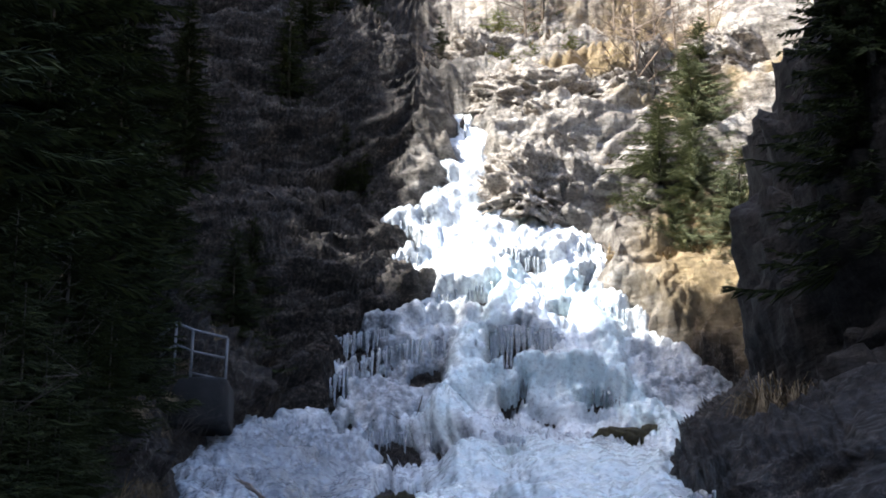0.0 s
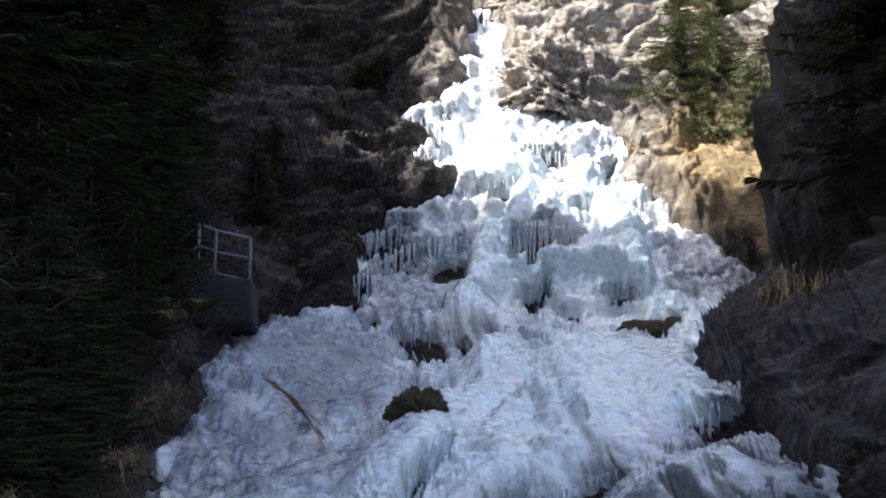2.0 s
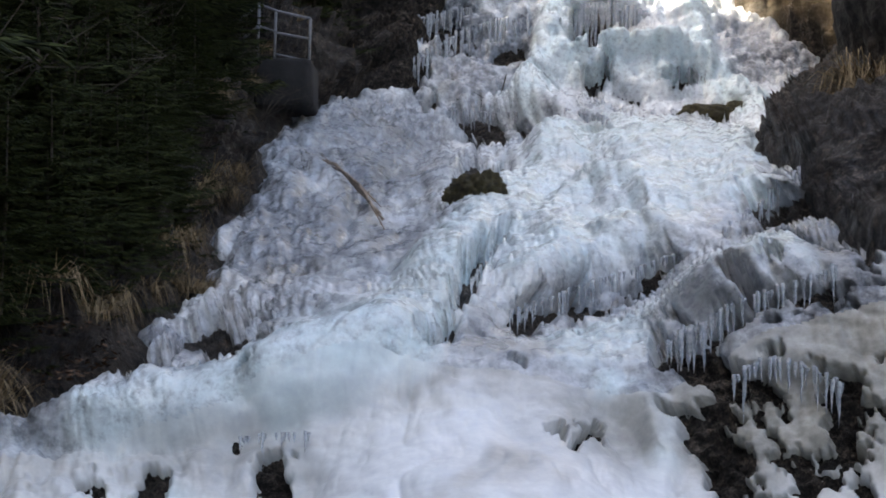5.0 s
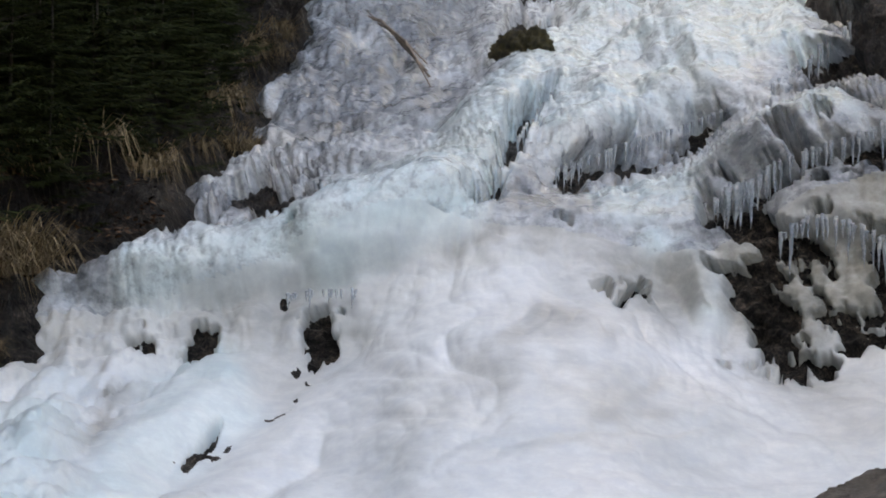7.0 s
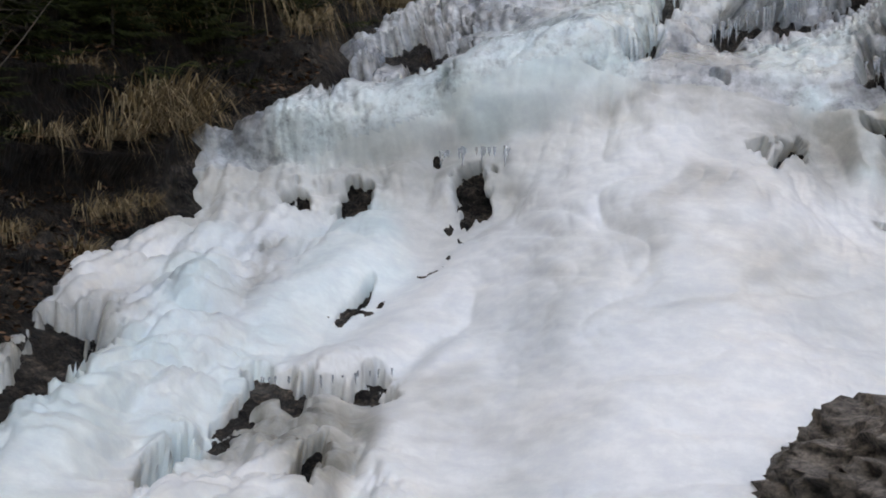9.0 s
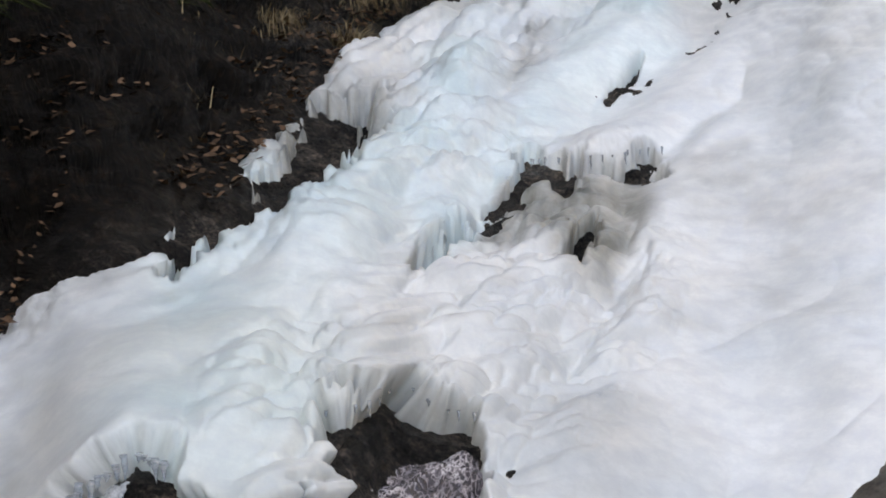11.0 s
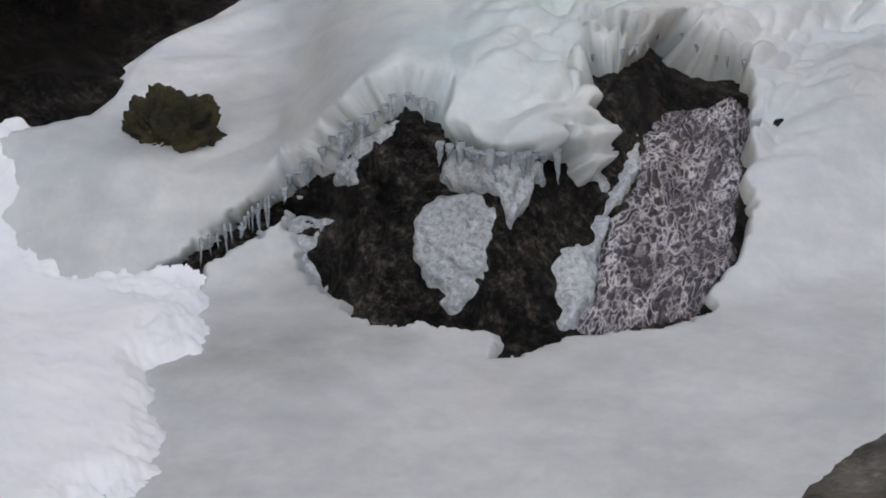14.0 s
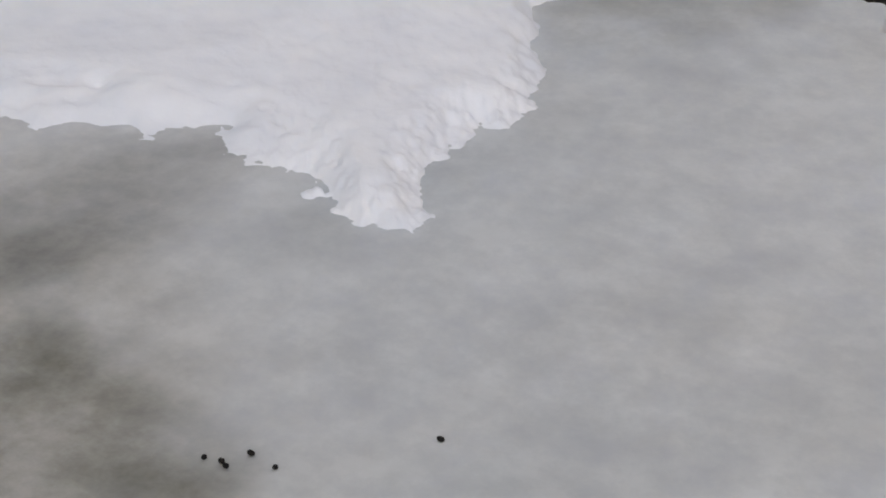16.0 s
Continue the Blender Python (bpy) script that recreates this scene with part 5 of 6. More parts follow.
# ---------------------------------------------------------------- trees and shrubs
def spruce(name, h, spread_at_base, seed, label, levels=34, bare=0.06, density=1.0, lean=0.0, needles=None):
    rng = random.Random(seed)
    root = thing(name, 0, 0, 0, label, "tree", "mountain spruces")
    stem = Soup()
    sway = rng.uniform(-0.03, 0.03) * h
    pts = [(lean * h * u * u + sway * math.sin(u * 3), sway * math.cos(u * 2) * u, h * u) for u in (-0.06, 0.12, 0.3, 0.5, 0.7, 0.88, 1.0)]
    stem.tube(pts, [0.016 * h * (1 - 0.93 * max(u, 0)) for u in (-0.06, 0.12, 0.3, 0.5, 0.7, 0.88, 1.0)], 7)
    stem.make("trunk", BARK, root, smooth=True)
    crown = Soup()
    for n in range(levels):
        u = bare + (1 - bare) * (n + rng.random() * 0.6) / levels
        reach = spread_at_base * (1 - u) ** 0.8 * rng.uniform(0.65, 1.15) + 0.05 * h * (1 - u) + 0.03
        cx, cy, cz = lean * h * u * u + sway * math.sin(u * 3), sway * math.cos(u * 2) * u, h * u
        for k in range(rng.randint(4, 6)):
            a = rng.uniform(0, 2 * math.pi)
            r = reach * rng.uniform(0.6, 1.1)
            d = Vector((math.cos(a), math.sin(a), 0))
            sag = rng.uniform(0.1, 0.45) * (1 - u) - 0.18 * u
            p = Vector((cx, cy, cz))
            last = p
            steps = max(3, int(7 * density * min(1, r / spread_at_base + 0.35)))
            for i in range(1, steps + 1):
                w = i / steps
                q = p + d * r * w + Vector((0, 0, -sag * r * math.sin(w * 2.2) + rng.uniform(-0.02, 0.02) * r))
                crown.sprig(last, q, 0.0055 * h / density)
                for side in (-1, 1):
                    for extra in range(4 if density > 1.5 else 3):
                        out = d * 0.75 + d.cross(Vector((0, 0, 1))) * side * rng.uniform(0.55, 1.1)
                        length = r * (1 - w * 0.7) * rng.uniform(0.12, 0.30)
                        crown.sprig(last.lerp(q, rng.random()), q + out * length + Vector((0, 0, -length * rng.uniform(0.1, 0.75))), 0.0055 * h / density * rng.uniform(0.6, 1.2))
                last = q
    crown.make("crown", needles or SHADED_NEEDLES, root)
    return root


def bare_tree(name, h, seed, label, material, spread_out=0.35, limbs=26, group="bare trees"):
    rng = random.Random(seed)
    root = thing(name, 0, 0, 0, label, "tree", group)
    stem, twigs = Soup(), Soup()
    bend = rng.uniform(-0.08, 0.08) * h
    us = (-0.05, 0.2, 0.45, 0.7, 1.0)
    stem.tube([(bend * u * u, bend * 0.5 * u, h * u) for u in us], [0.014 * h * (1 - 0.9 * max(u, 0)) for u in us], 6)
    stem.make("trunk", BARK if material is DARK_TWIG else material, root, smooth=True)
    for n in range(limbs):
        u = rng.uniform(0.12, 0.98)
        a = rng.uniform(0, 2 * math.pi)
        p = Vector((bend * u * u, bend * 0.5 * u, h * u))
        r = h * spread_out * (1.05 - u) * rng.uniform(0.6, 1.2) + 0.05 * h
        d = Vector((math.cos(a), math.sin(a), rng.uniform(0.0, 0.7)))
        q = p + d * r * 0.55
        e = p + d * r + Vector((0, 0, rng.uniform(-0.1, 0.25) * r))
        twigs.tube([p, q, e], [0.004 * h, 0.003 * h, 0.0012 * h], 4)
        for k in range(7):
            w = rng.uniform(0.25, 1)
            b = p.lerp(q, w) if rng.random() < 0.4 else q.lerp(e, w)
            f = b + Vector((rng.uniform(-1, 1), rng.uniform(-1, 1), rng.uniform(-0.5, 0.8))) * r * 0.35
            twigs.tube([b, f], [0.0018 * h, 0.0008 * h], 3)
            for j in range(2):
                twigs.tube([b.lerp(f, 0.6), f + Vector((rng.uniform(-1, 1), rng.uniform(-1, 1), rng.uniform(-0.6, 0.6))) * r * 0.2], [0.0012 * h, 0.0006 * h], 3)
    tagged(twigs.make("branch_work", material, root), kind="stuff")
    return root


def shrub(name, h, seed, label, material, stems=16, group="bare shrubs"):
    rng = random.Random(seed)
    root = thing(name, 0, 0, 0, label, "shrub", group)
    twigs = Soup()
    for n in range(stems):
        a = rng.uniform(0, 2 * math.pi)
        lean = rng.uniform(0.1, 0.9)
        tip = Vector((math.cos(a) * lean, math.sin(a) * lean, rng.uniform(0.5, 1.0))) * h
        mid = tip * 0.5 + Vector((rng.uniform(-1, 1), rng.uniform(-1, 1), rng.uniform(0, 1))) * h * 0.1
        twigs.tube([(0, 0, -0.05 * h), mid, tip], [0.007 * h, 0.0045 * h, 0.0015 * h], 4)
        for k in range(9):
            b = mid.lerp(tip, rng.uniform(-0.3, 1))
            f = b + Vector((rng.uniform(-1, 1), rng.uniform(-1, 1), rng.uniform(-0.3, 0.9))) * h * 0.22
            twigs.tube([b, f], [0.0028 * h, 0.001 * h], 3)
    twigs.make("twig_crown", material, root)
    return root


def tuft(name, size, seed, label, material, blades=240, hang=0.9, group="grass tufts"):
    rng = random.Random(seed)
    root = thing(name, 0, 0, 0, label, "grass", group)
    g = Soup()
    for n in range(blades):
        a, r = rng.uniform(0, 2 * math.pi), size * 0.35 * math.sqrt(rng.random())
        p = Vector((math.cos(a) * r, math.sin(a) * r, -0.05 * size))
        b = a + rng.uniform(-0.9, 0.9)
        way = Vector((math.cos(b) * rng.uniform(0.2, 0.8), math.sin(b) * rng.uniform(0.2, 0.8), rng.uniform(0.35, 0.9)))
        g.blade(p, way, size * rng.uniform(0.6, 1.2), size * 0.008, hang * rng.uniform(0.7, 2.0), rng)
    g.make("foliage", material, root)
    return root


def placed(first, spots):
    """Puts a thing at the first spot and copies of it at the others: x, y, sink, turn, scale."""
    for n, (x, y, z, turn, size) in enumerate(spots):
        m = pose(x, y, z, 0, 0, turn) @ Matrix.Scale(size, 4)
        if n == 0:
            first.matrix_basis = m
        else:
            copy = copy_thing(first, pose(x, y, z, 0, 0, turn))
            copy.scale = (size, size, size)


def on(x, y, dz=0.0):
    return (x, y, height(x, y) + dz)


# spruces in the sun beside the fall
placed(spruce("spruce", 3.6, 1.9, 31, "young green spruce standing on the dry grass slope", 40, density=1.6, needles=SUNLIT_NEEDLES),
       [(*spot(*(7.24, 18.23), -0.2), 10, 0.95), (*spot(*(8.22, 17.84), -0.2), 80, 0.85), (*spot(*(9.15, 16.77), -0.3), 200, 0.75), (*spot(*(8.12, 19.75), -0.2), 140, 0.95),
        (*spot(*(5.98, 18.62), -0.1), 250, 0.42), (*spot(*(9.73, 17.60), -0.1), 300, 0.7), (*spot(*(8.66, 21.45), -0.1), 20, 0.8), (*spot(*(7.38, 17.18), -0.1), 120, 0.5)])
placed(spruce("mountain_pine", 2.4, 1.9, 32, "low bushy mountain pine on top of a rock", 24, bare=0.02, density=1.5, needles=SUNLIT_PINE_NEEDLES),
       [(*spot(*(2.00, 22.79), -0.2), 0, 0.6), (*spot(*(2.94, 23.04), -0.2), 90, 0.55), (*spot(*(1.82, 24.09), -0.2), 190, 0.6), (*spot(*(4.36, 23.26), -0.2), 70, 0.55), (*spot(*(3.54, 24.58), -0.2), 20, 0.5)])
# dark spruce on the outcrop
placed(spruce("overhanging_spruce", 8.0, 2.0, 33, "dark spruce leaning from the shaded rock outcrop", 46, density=1.5, lean=-0.05),
       [(5.35, 22.2, 8.4, 0, 0.72), (5.9, 22.8, 10.4, 120, 0.75), (5.5, 21.9, 11.2, 200, 0.5)])
# the shaded wood on the bank, with trees added to darken it
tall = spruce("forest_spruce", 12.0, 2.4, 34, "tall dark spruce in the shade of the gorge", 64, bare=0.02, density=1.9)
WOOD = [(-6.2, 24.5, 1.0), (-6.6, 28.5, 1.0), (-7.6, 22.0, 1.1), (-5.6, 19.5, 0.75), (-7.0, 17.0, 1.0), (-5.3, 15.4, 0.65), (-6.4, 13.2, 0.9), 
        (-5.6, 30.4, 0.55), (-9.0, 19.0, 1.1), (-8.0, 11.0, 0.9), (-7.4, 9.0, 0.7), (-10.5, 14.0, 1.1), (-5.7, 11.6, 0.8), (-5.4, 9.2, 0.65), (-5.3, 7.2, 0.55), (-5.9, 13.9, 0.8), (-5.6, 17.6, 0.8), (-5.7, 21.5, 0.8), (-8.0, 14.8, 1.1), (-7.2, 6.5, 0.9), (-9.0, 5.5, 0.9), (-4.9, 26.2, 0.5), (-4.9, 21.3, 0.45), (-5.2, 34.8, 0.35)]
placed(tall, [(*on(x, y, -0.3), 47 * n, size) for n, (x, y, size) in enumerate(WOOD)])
# young spruces packed in, partly out of view, to block light from the bank
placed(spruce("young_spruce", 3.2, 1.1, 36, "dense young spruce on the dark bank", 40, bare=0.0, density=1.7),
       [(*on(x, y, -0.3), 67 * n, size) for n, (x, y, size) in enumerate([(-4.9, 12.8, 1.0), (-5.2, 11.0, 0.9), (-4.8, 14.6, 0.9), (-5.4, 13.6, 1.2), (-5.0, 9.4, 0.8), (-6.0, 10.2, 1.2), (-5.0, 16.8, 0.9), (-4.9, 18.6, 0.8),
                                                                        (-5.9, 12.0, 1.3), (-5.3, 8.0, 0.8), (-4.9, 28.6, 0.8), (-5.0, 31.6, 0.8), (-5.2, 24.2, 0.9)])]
       + [(*on(edge_spot(r, d), r, -0.3), 31 * n, z) for n, (r, d, z) in enumerate([(8.6, 1.2, 0.6), (9.8, 1.0, 0.6), (10.9, 0.9, 0.6), (11.8, 1.1, 0.7), (12.7, 1.2, 0.7), (13.8, 1.0, 0.7), (14.7, 1.3, 0.8), (15.6, 1.0, 0.7), (16.6, 1.2, 0.8), (17.6, 1.0, 0.7),
           (18.6, 1.2, 0.8), (19.6, 1.5, 0.8), (20.6, 1.1, 0.8), (21.8, 1.3, 0.8), (23.0, 1.3, 0.8), (25.2, 1.2, 0.8), (26.4, 1.1, 0.8), (27.6, 1.2, 0.8), (29.6, 1.2, 0.8), (30.6, 1.2, 0.8), (32.6, 1.4, 0.8), (33.8, 1.4, 0.7),
           (10.4, 2.0, 0.9), (12.2, 2.2, 1.0), (14.2, 2.2, 1.0), (16.0, 2.2, 1.0), (18.0, 2.2, 1.0), (20.0, 2.4, 1.0), (22.4, 2.4, 1.1), (26.0, 2.4, 1.1), (28.4, 2.4, 1.1), (31.6, 2.4, 1.0)])]
       + [(*on(edge_spot(r, d), r, -0.3), 53 * n, z) for n, (r, d, z) in enumerate([(6.4, 1.6, 0.8), (7.2, 1.3, 0.7), (8.0, 1.8, 0.9), (9.0, 1.7, 0.9), (10.0, 1.5, 0.9), (10.6, 1.2, 0.8), (11.2, 1.6, 1.0), (11.6, 2.6, 1.2), (13.0, 2.0, 1.0), (13.4, 1.4, 0.8), (14.0, 3.0, 1.3), (15.1, 2.0, 1.0), (16.2, 3.0, 1.2), (17.0, 2.0, 1.0), (19.0, 2.0, 1.0), (21.0, 2.2, 1.0), (9.4, 2.8, 1.3), (7.6, 2.8, 1.2), (6.0, 2.8, 1.1), (5.0, 2.6, 0.8)])]
       + [(*spot(a, e, -0.15), 83 * n, z) for n, (a, e, z) in enumerate([(*(-17.23, 5.47), 0.5), (*(-16.08, 6.18), 0.5), (*(-14.82, 6.89), 0.5), (*(-13.64, 7.52), 0.5), (*(-12.53, 8.15), 0.45), (*(-11.59, 8.85), 0.45), (*(-16.60, 7.69), 0.6), (*(-15.27, 8.58), 0.6), (*(-13.75, 9.48), 0.6), (*(-12.22, 10.21), 0.55), (*(-18.56, 5.94), 0.6), (*(-10.29, 13.97), 0.6), (*(-10.81, 12.41), 0.5), (*(-11.49, 10.68), 0.5), (*(-12.00, 8.96), 0.5), (*(-12.83, 7.60), 0.5), (*(-13.87, 8.62), 0.6), (*(-14.24, 10.66), 0.7), (*(-12.89, 12.39), 0.7)])])
# trees of the upper slope
placed(spruce("slope_spruce", 6.0, 1.6, 35, "spruce clinging to the upper rocky slope", 36, density=1.4),
       [(*spot(*(-4.61, 23.34), -0.2), 0, 0.5), (*spot(*(-3.67, 23.71), -0.2), 60, 0.5), (*spot(*(-5.13, 22.12), -0.2), 130, 0.5), (*spot(*(-2.66, 19.39), -0.3), 20, 0.3), (*spot(*(-3.22, 19.91), -0.3), 70, 0.30),
        (*spot(*(-2.55, 24.60), -0.2), 220, 0.4), (*spot(*(4.89, 25.39), -0.2), 40, 0.4), (*spot(*(-0.08, 23.58), -0.1), 10, 0.25)])
placed(bare_tree("larch", 5.5, 41, "leafless orange-grey larch on the sunny slope", GREY_TWIG),
       [(*spot(*(6.45, 21.38), -0.1), 0, 0.85), (*spot(*(5.74, 22.27), -0.1), 70, 0.6), (*spot(*(3.35, 24.41), -0.1), 150, 0.6), (*spot(*(8.91, 22.64), -0.1), 220, 0.7), (*spot(*(2.77, 24.07), -0.1), 30, 0.6), (*spot(*(7.08, 23.25), -0.1), 100, 0.6),
        (*spot(*(2.21, 24.60), -0.1), 260, 0.6), (*spot(*(7.77, 22.01), -0.1), 10, 0.7)])
placed(bare_tree("dead_tree", 3.2, 42, "dark leafless tree with crooked limbs", DARK_TWIG, 0.5, 20), [(*spot(*(7.02, 21.70), -0.1), 0, 0.9), (*spot(*(-0.83, 22.37), -0.1), 90, 0.7)])
placed(shrub("shrub", 1.2, 43, "bare grey-brown shrub between the rocks", GREY_TWIG, 18),
       [(*spot(a, e, -0.05), 40 * n, s) for n, (a, e, s) in enumerate([(*(-0.83, 22.54), 0.9), (*(-0.08, 23.06), 0.9), (*(-1.59, 23.06), 0.9), (*(5.52, 21.24), 0.8), (*(4.23, 21.80), 0.5), (*(8.09, 20.96), 0.9), (*(9.38, 21.24), 0.9), (*(7.33, 20.30), 1.0),
                                                                      (*(9.62, 18.82), 0.8), (*(0.87, 24.10), 0.8), (*(-2.72, 23.39), 1.0), (*(5.96, 23.47), 0.8), (*(0.30, 24.62), 0.8), (*(5.64, 19.33), 0.5), (*(6.02, 19.83), 0.5)])])
placed(shrub("bank_shrub", 1.5, 44, "dark leafless shrub on the shaded bank", DARK_TWIG, 14, "bank shrubs"),
       [(*on(x, y, -0.05), 50 * n, s) for n, (x, y, s) in enumerate([(-4.1, 15.0, 1.0), (-4.4, 12.6, 1.1), (-4.6, 17.6, 0.9), (-4.5, 20.0, 0.9), (-4.9, 23.0, 0.8), (-5.2, 14.2, 1.3), (-4.7, 27.5, 0.8), (-4.6, 30.0, 0.8), (-5.0, 33.2, 0.7),
                                                                     (-4.2, 10.4, 0.8), (-3.9, 8.8, 0.6)])])
# grass
placed(tuft("grass_tuft", 0.75, 51, "long withered grass tuft hanging over the bank", SHADE_GRASS, 300, 1.0),
       [(*on(x, y, 0.0), 37 * n, s) for n, (x, y, s) in enumerate([(-3.75, 11.75, 0.85), (-3.95, 12.1, 0.9), (-3.8, 11.3, 0.6), (-4.35, 23.6, 1.0), (-4.3, 24.5, 0.9), (-4.25, 22.6, 0.9), (-3.75, 10.2, 0.5), (-3.6, 9.4, 0.45),
                                                                   (-3.9, 17.8, 0.7), (-3.95, 18.6, 0.7), (-4.4, 28.6, 0.6), (-4.4, 29.6, 0.6), (-4.1, 12.4, 1.0), (-3.5, 8.6, 0.4)])])
placed(tuft("lip_grass", 0.6, 54, "tawny dry grass bent over the edge of the ice", SHADE_GRASS, 420, 0.75, "lip grass"),
       [(*spot(a, e, 0.02), 29 * n, z) for n, (a, e, z) in enumerate([(*(-18.58, 3.33), 0.9), (*(-17.83, 3.53), 1.0), (*(-17.07, 3.63), 1.0), (*(-16.55, 3.22), 0.9), (*(-18.06, 2.75), 0.9), (*(-17.22, 2.86), 0.8), (*(-19.06, 2.47), 0.8), (*(-19.85, 0.06), 0.5), (*(-19.02, 0.25), 0.5), (*(-18.19, 0.44), 0.5), (*(-19.99, -1.13), 0.5), (*(-11.46, 6.80), 0.8), (*(-10.94, 6.90), 0.8), (*(-10.41, 6.66), 0.7), (*(-10.80, 6.98), 0.7), (*(-10.30, 9.74), 0.9), (*(-9.60, 9.58), 0.9), (*(-9.09, 10.11), 0.9), (*(-10.79, 9.65), 1.0), (*(-10.10, 9.99), 1.0), (*(-9.41, 9.99), 0.9)])])
placed(tuft("hanging_grass", 1.1, 52, "pale dry grass hanging down the rock", SHADE_GRASS, 320, 1.3, "hanging grass"),
       [(4.05, 22.18, 6.41, 0, 0.9), (4.25, 22.25, 6.14, 53, 1.0), (3.99, 22.37, 5.96, 106, 0.9), (4.31, 22.42, 5.61, 159, 1.0), (3.88, 22.5, 5.64, 212, 0.8), (4.11, 22.54, 5.36, 265, 0.9), (4.16, 21.31, 4.88, 318, 1.0), (3.84, 22.66, 5.11, 11, 0.6), (4.11, 22.38, 4.78, 64, 0.7), (4.35, 22.04, 6.58, 117, 1.1), (4.05, 22.01, 6.8, 170, 0.9), (4.44, 22.3, 5.86, 223, 1.0), (4.08, 21.12, 4.27, 276, 0.7),
        (5.7, 22.9, 9.9, 10, 0.9), (6.0, 23.3, 11.0, 70, 1.0)])


placed(tuft("bank_tuft", 0.7, 53, "withered dark grass and stalks hanging from the bank", SHADE_GRASS, 200, 1.2, "bank tufts"),
       [(*on(edge_spot(r, d), r, 0.05), 41 * n, z) for n, (r, d, z) in enumerate([(12.9, 0.3, 0.6), (13.6, 0.4, 0.7), (14.5, 0.25, 0.6), (15.6, 0.4, 0.7), (16.8, 0.35, 0.7), (18.0, 0.4, 0.7), (19.4, 0.3, 0.6), (21.0, 0.3, 0.7), (25.6, 0.3, 0.7), (27.0, 0.3, 0.8), (12.4, 0.6, 0.8), (30.6, 0.3, 0.7)])])
placed(spruce("spruce_sapling", 1.5, 0.62, 37, "dark spruce sapling growing on the steep bank", 22, bare=0.0, density=1.6),
       [(*on(edge_spot(r, d), r, -0.15), 57 * n, z) for n, (r, d, z) in enumerate([(12.9, 0.7, 0.7), (13.3, 0.5, 0.6), (13.9, 0.7, 0.8), (14.4, 0.5, 0.7), (14.9, 0.75, 0.9), (15.5, 0.6, 0.8), (16.1, 0.8, 1.0), (16.7, 0.6, 0.8), (17.3, 0.8, 1.0), (18.0, 0.65, 0.9),
           (18.7, 0.8, 1.0), (19.5, 0.6, 0.9), (20.3, 0.8, 1.0), (21.2, 0.7, 1.0), (22.2, 0.8, 1.0), (11.6, 0.6, 0.6), (10.8, 0.6, 0.6), (12.2, 0.9, 0.9), (13.1, 1.1, 0.9), (14.2, 1.1, 1.0), (15.2, 1.2, 1.0), (10.0, 0.7, 0.6), (9.2, 0.7, 0.5),
           (24.6, 0.8, 1.0), (26.0, 0.7, 1.0), (27.6, 0.7, 1.0), (29.4, 0.7, 0.9)])])


def meadow(name, label, count, x0, x1, y0, y1, size, material, seed, test):
    rng = random.Random(seed)
    g = Soup()
    xs = np.array([rng.uniform(x0, x1) for n in range(count)])
    ys = np.array([rng.uniform(y0, y1) for n in range(count)])
    az, rho, el = polar(xs, ys)
    z = bed(xs, ys)
    border = ice_border(xs, ys, z, az, el, rho)
    z = z + rock_relief(xs, ys, z, rho) * (1 - 0.97 * step(border, -0.15, 0.35)) * 0.9
    ok = test(xs, ys, rho, border, fbm(xs * 0.5, ys * 0.5, z * 0.5, 3, seed))
    for x, y, h in zip(xs[ok], ys[ok], z[ok]):
        for k in range(5):
            a = rng.uniform(0, 2 * math.pi)
            way = Vector((math.cos(a) * rng.uniform(0.1, 0.7), math.sin(a) * rng.uniform(0.1, 0.7), rng.uniform(0.4, 1.0)))
            g.blade((x + rng.uniform(-0.1, 0.1), y + rng.uniform(-0.1, 0.1), h - 0.03), way, size * rng.uniform(0.5, 1.3), size * (0.04 if size > 0.25 else 0.012), rng.uniform(0.4, 1.6), rng)
    return tagged(g.make(name, material), label, "grass", kind="stuff")


meadow("slope_grass", "ochre dry grass on the sunlit slope", 14000, 2.5, 9, 32.3, 37.6, 0.30, DRY_GRASS, 61, lambda x, y, r, b, n: (b < -0.2) & (r < 37.6) & (n > -0.45))
meadow("ledge_grass", "tufts of ochre grass on rock ledges", 9000, 0.6, 10, 38, 50, 0.28, DRY_GRASS, 62, lambda x, y, r, b, n: (b < -0.2) & (n > 0.22))
meadow("bank_grass", "withered grass and stalks on the shaded bank", 2200, -6.5, -2.8, 5.0, 34, 0.22, SHADE_GRASS, 63, lambda x, y, r, b, n: (b < -0.12) & (n > 0.0))


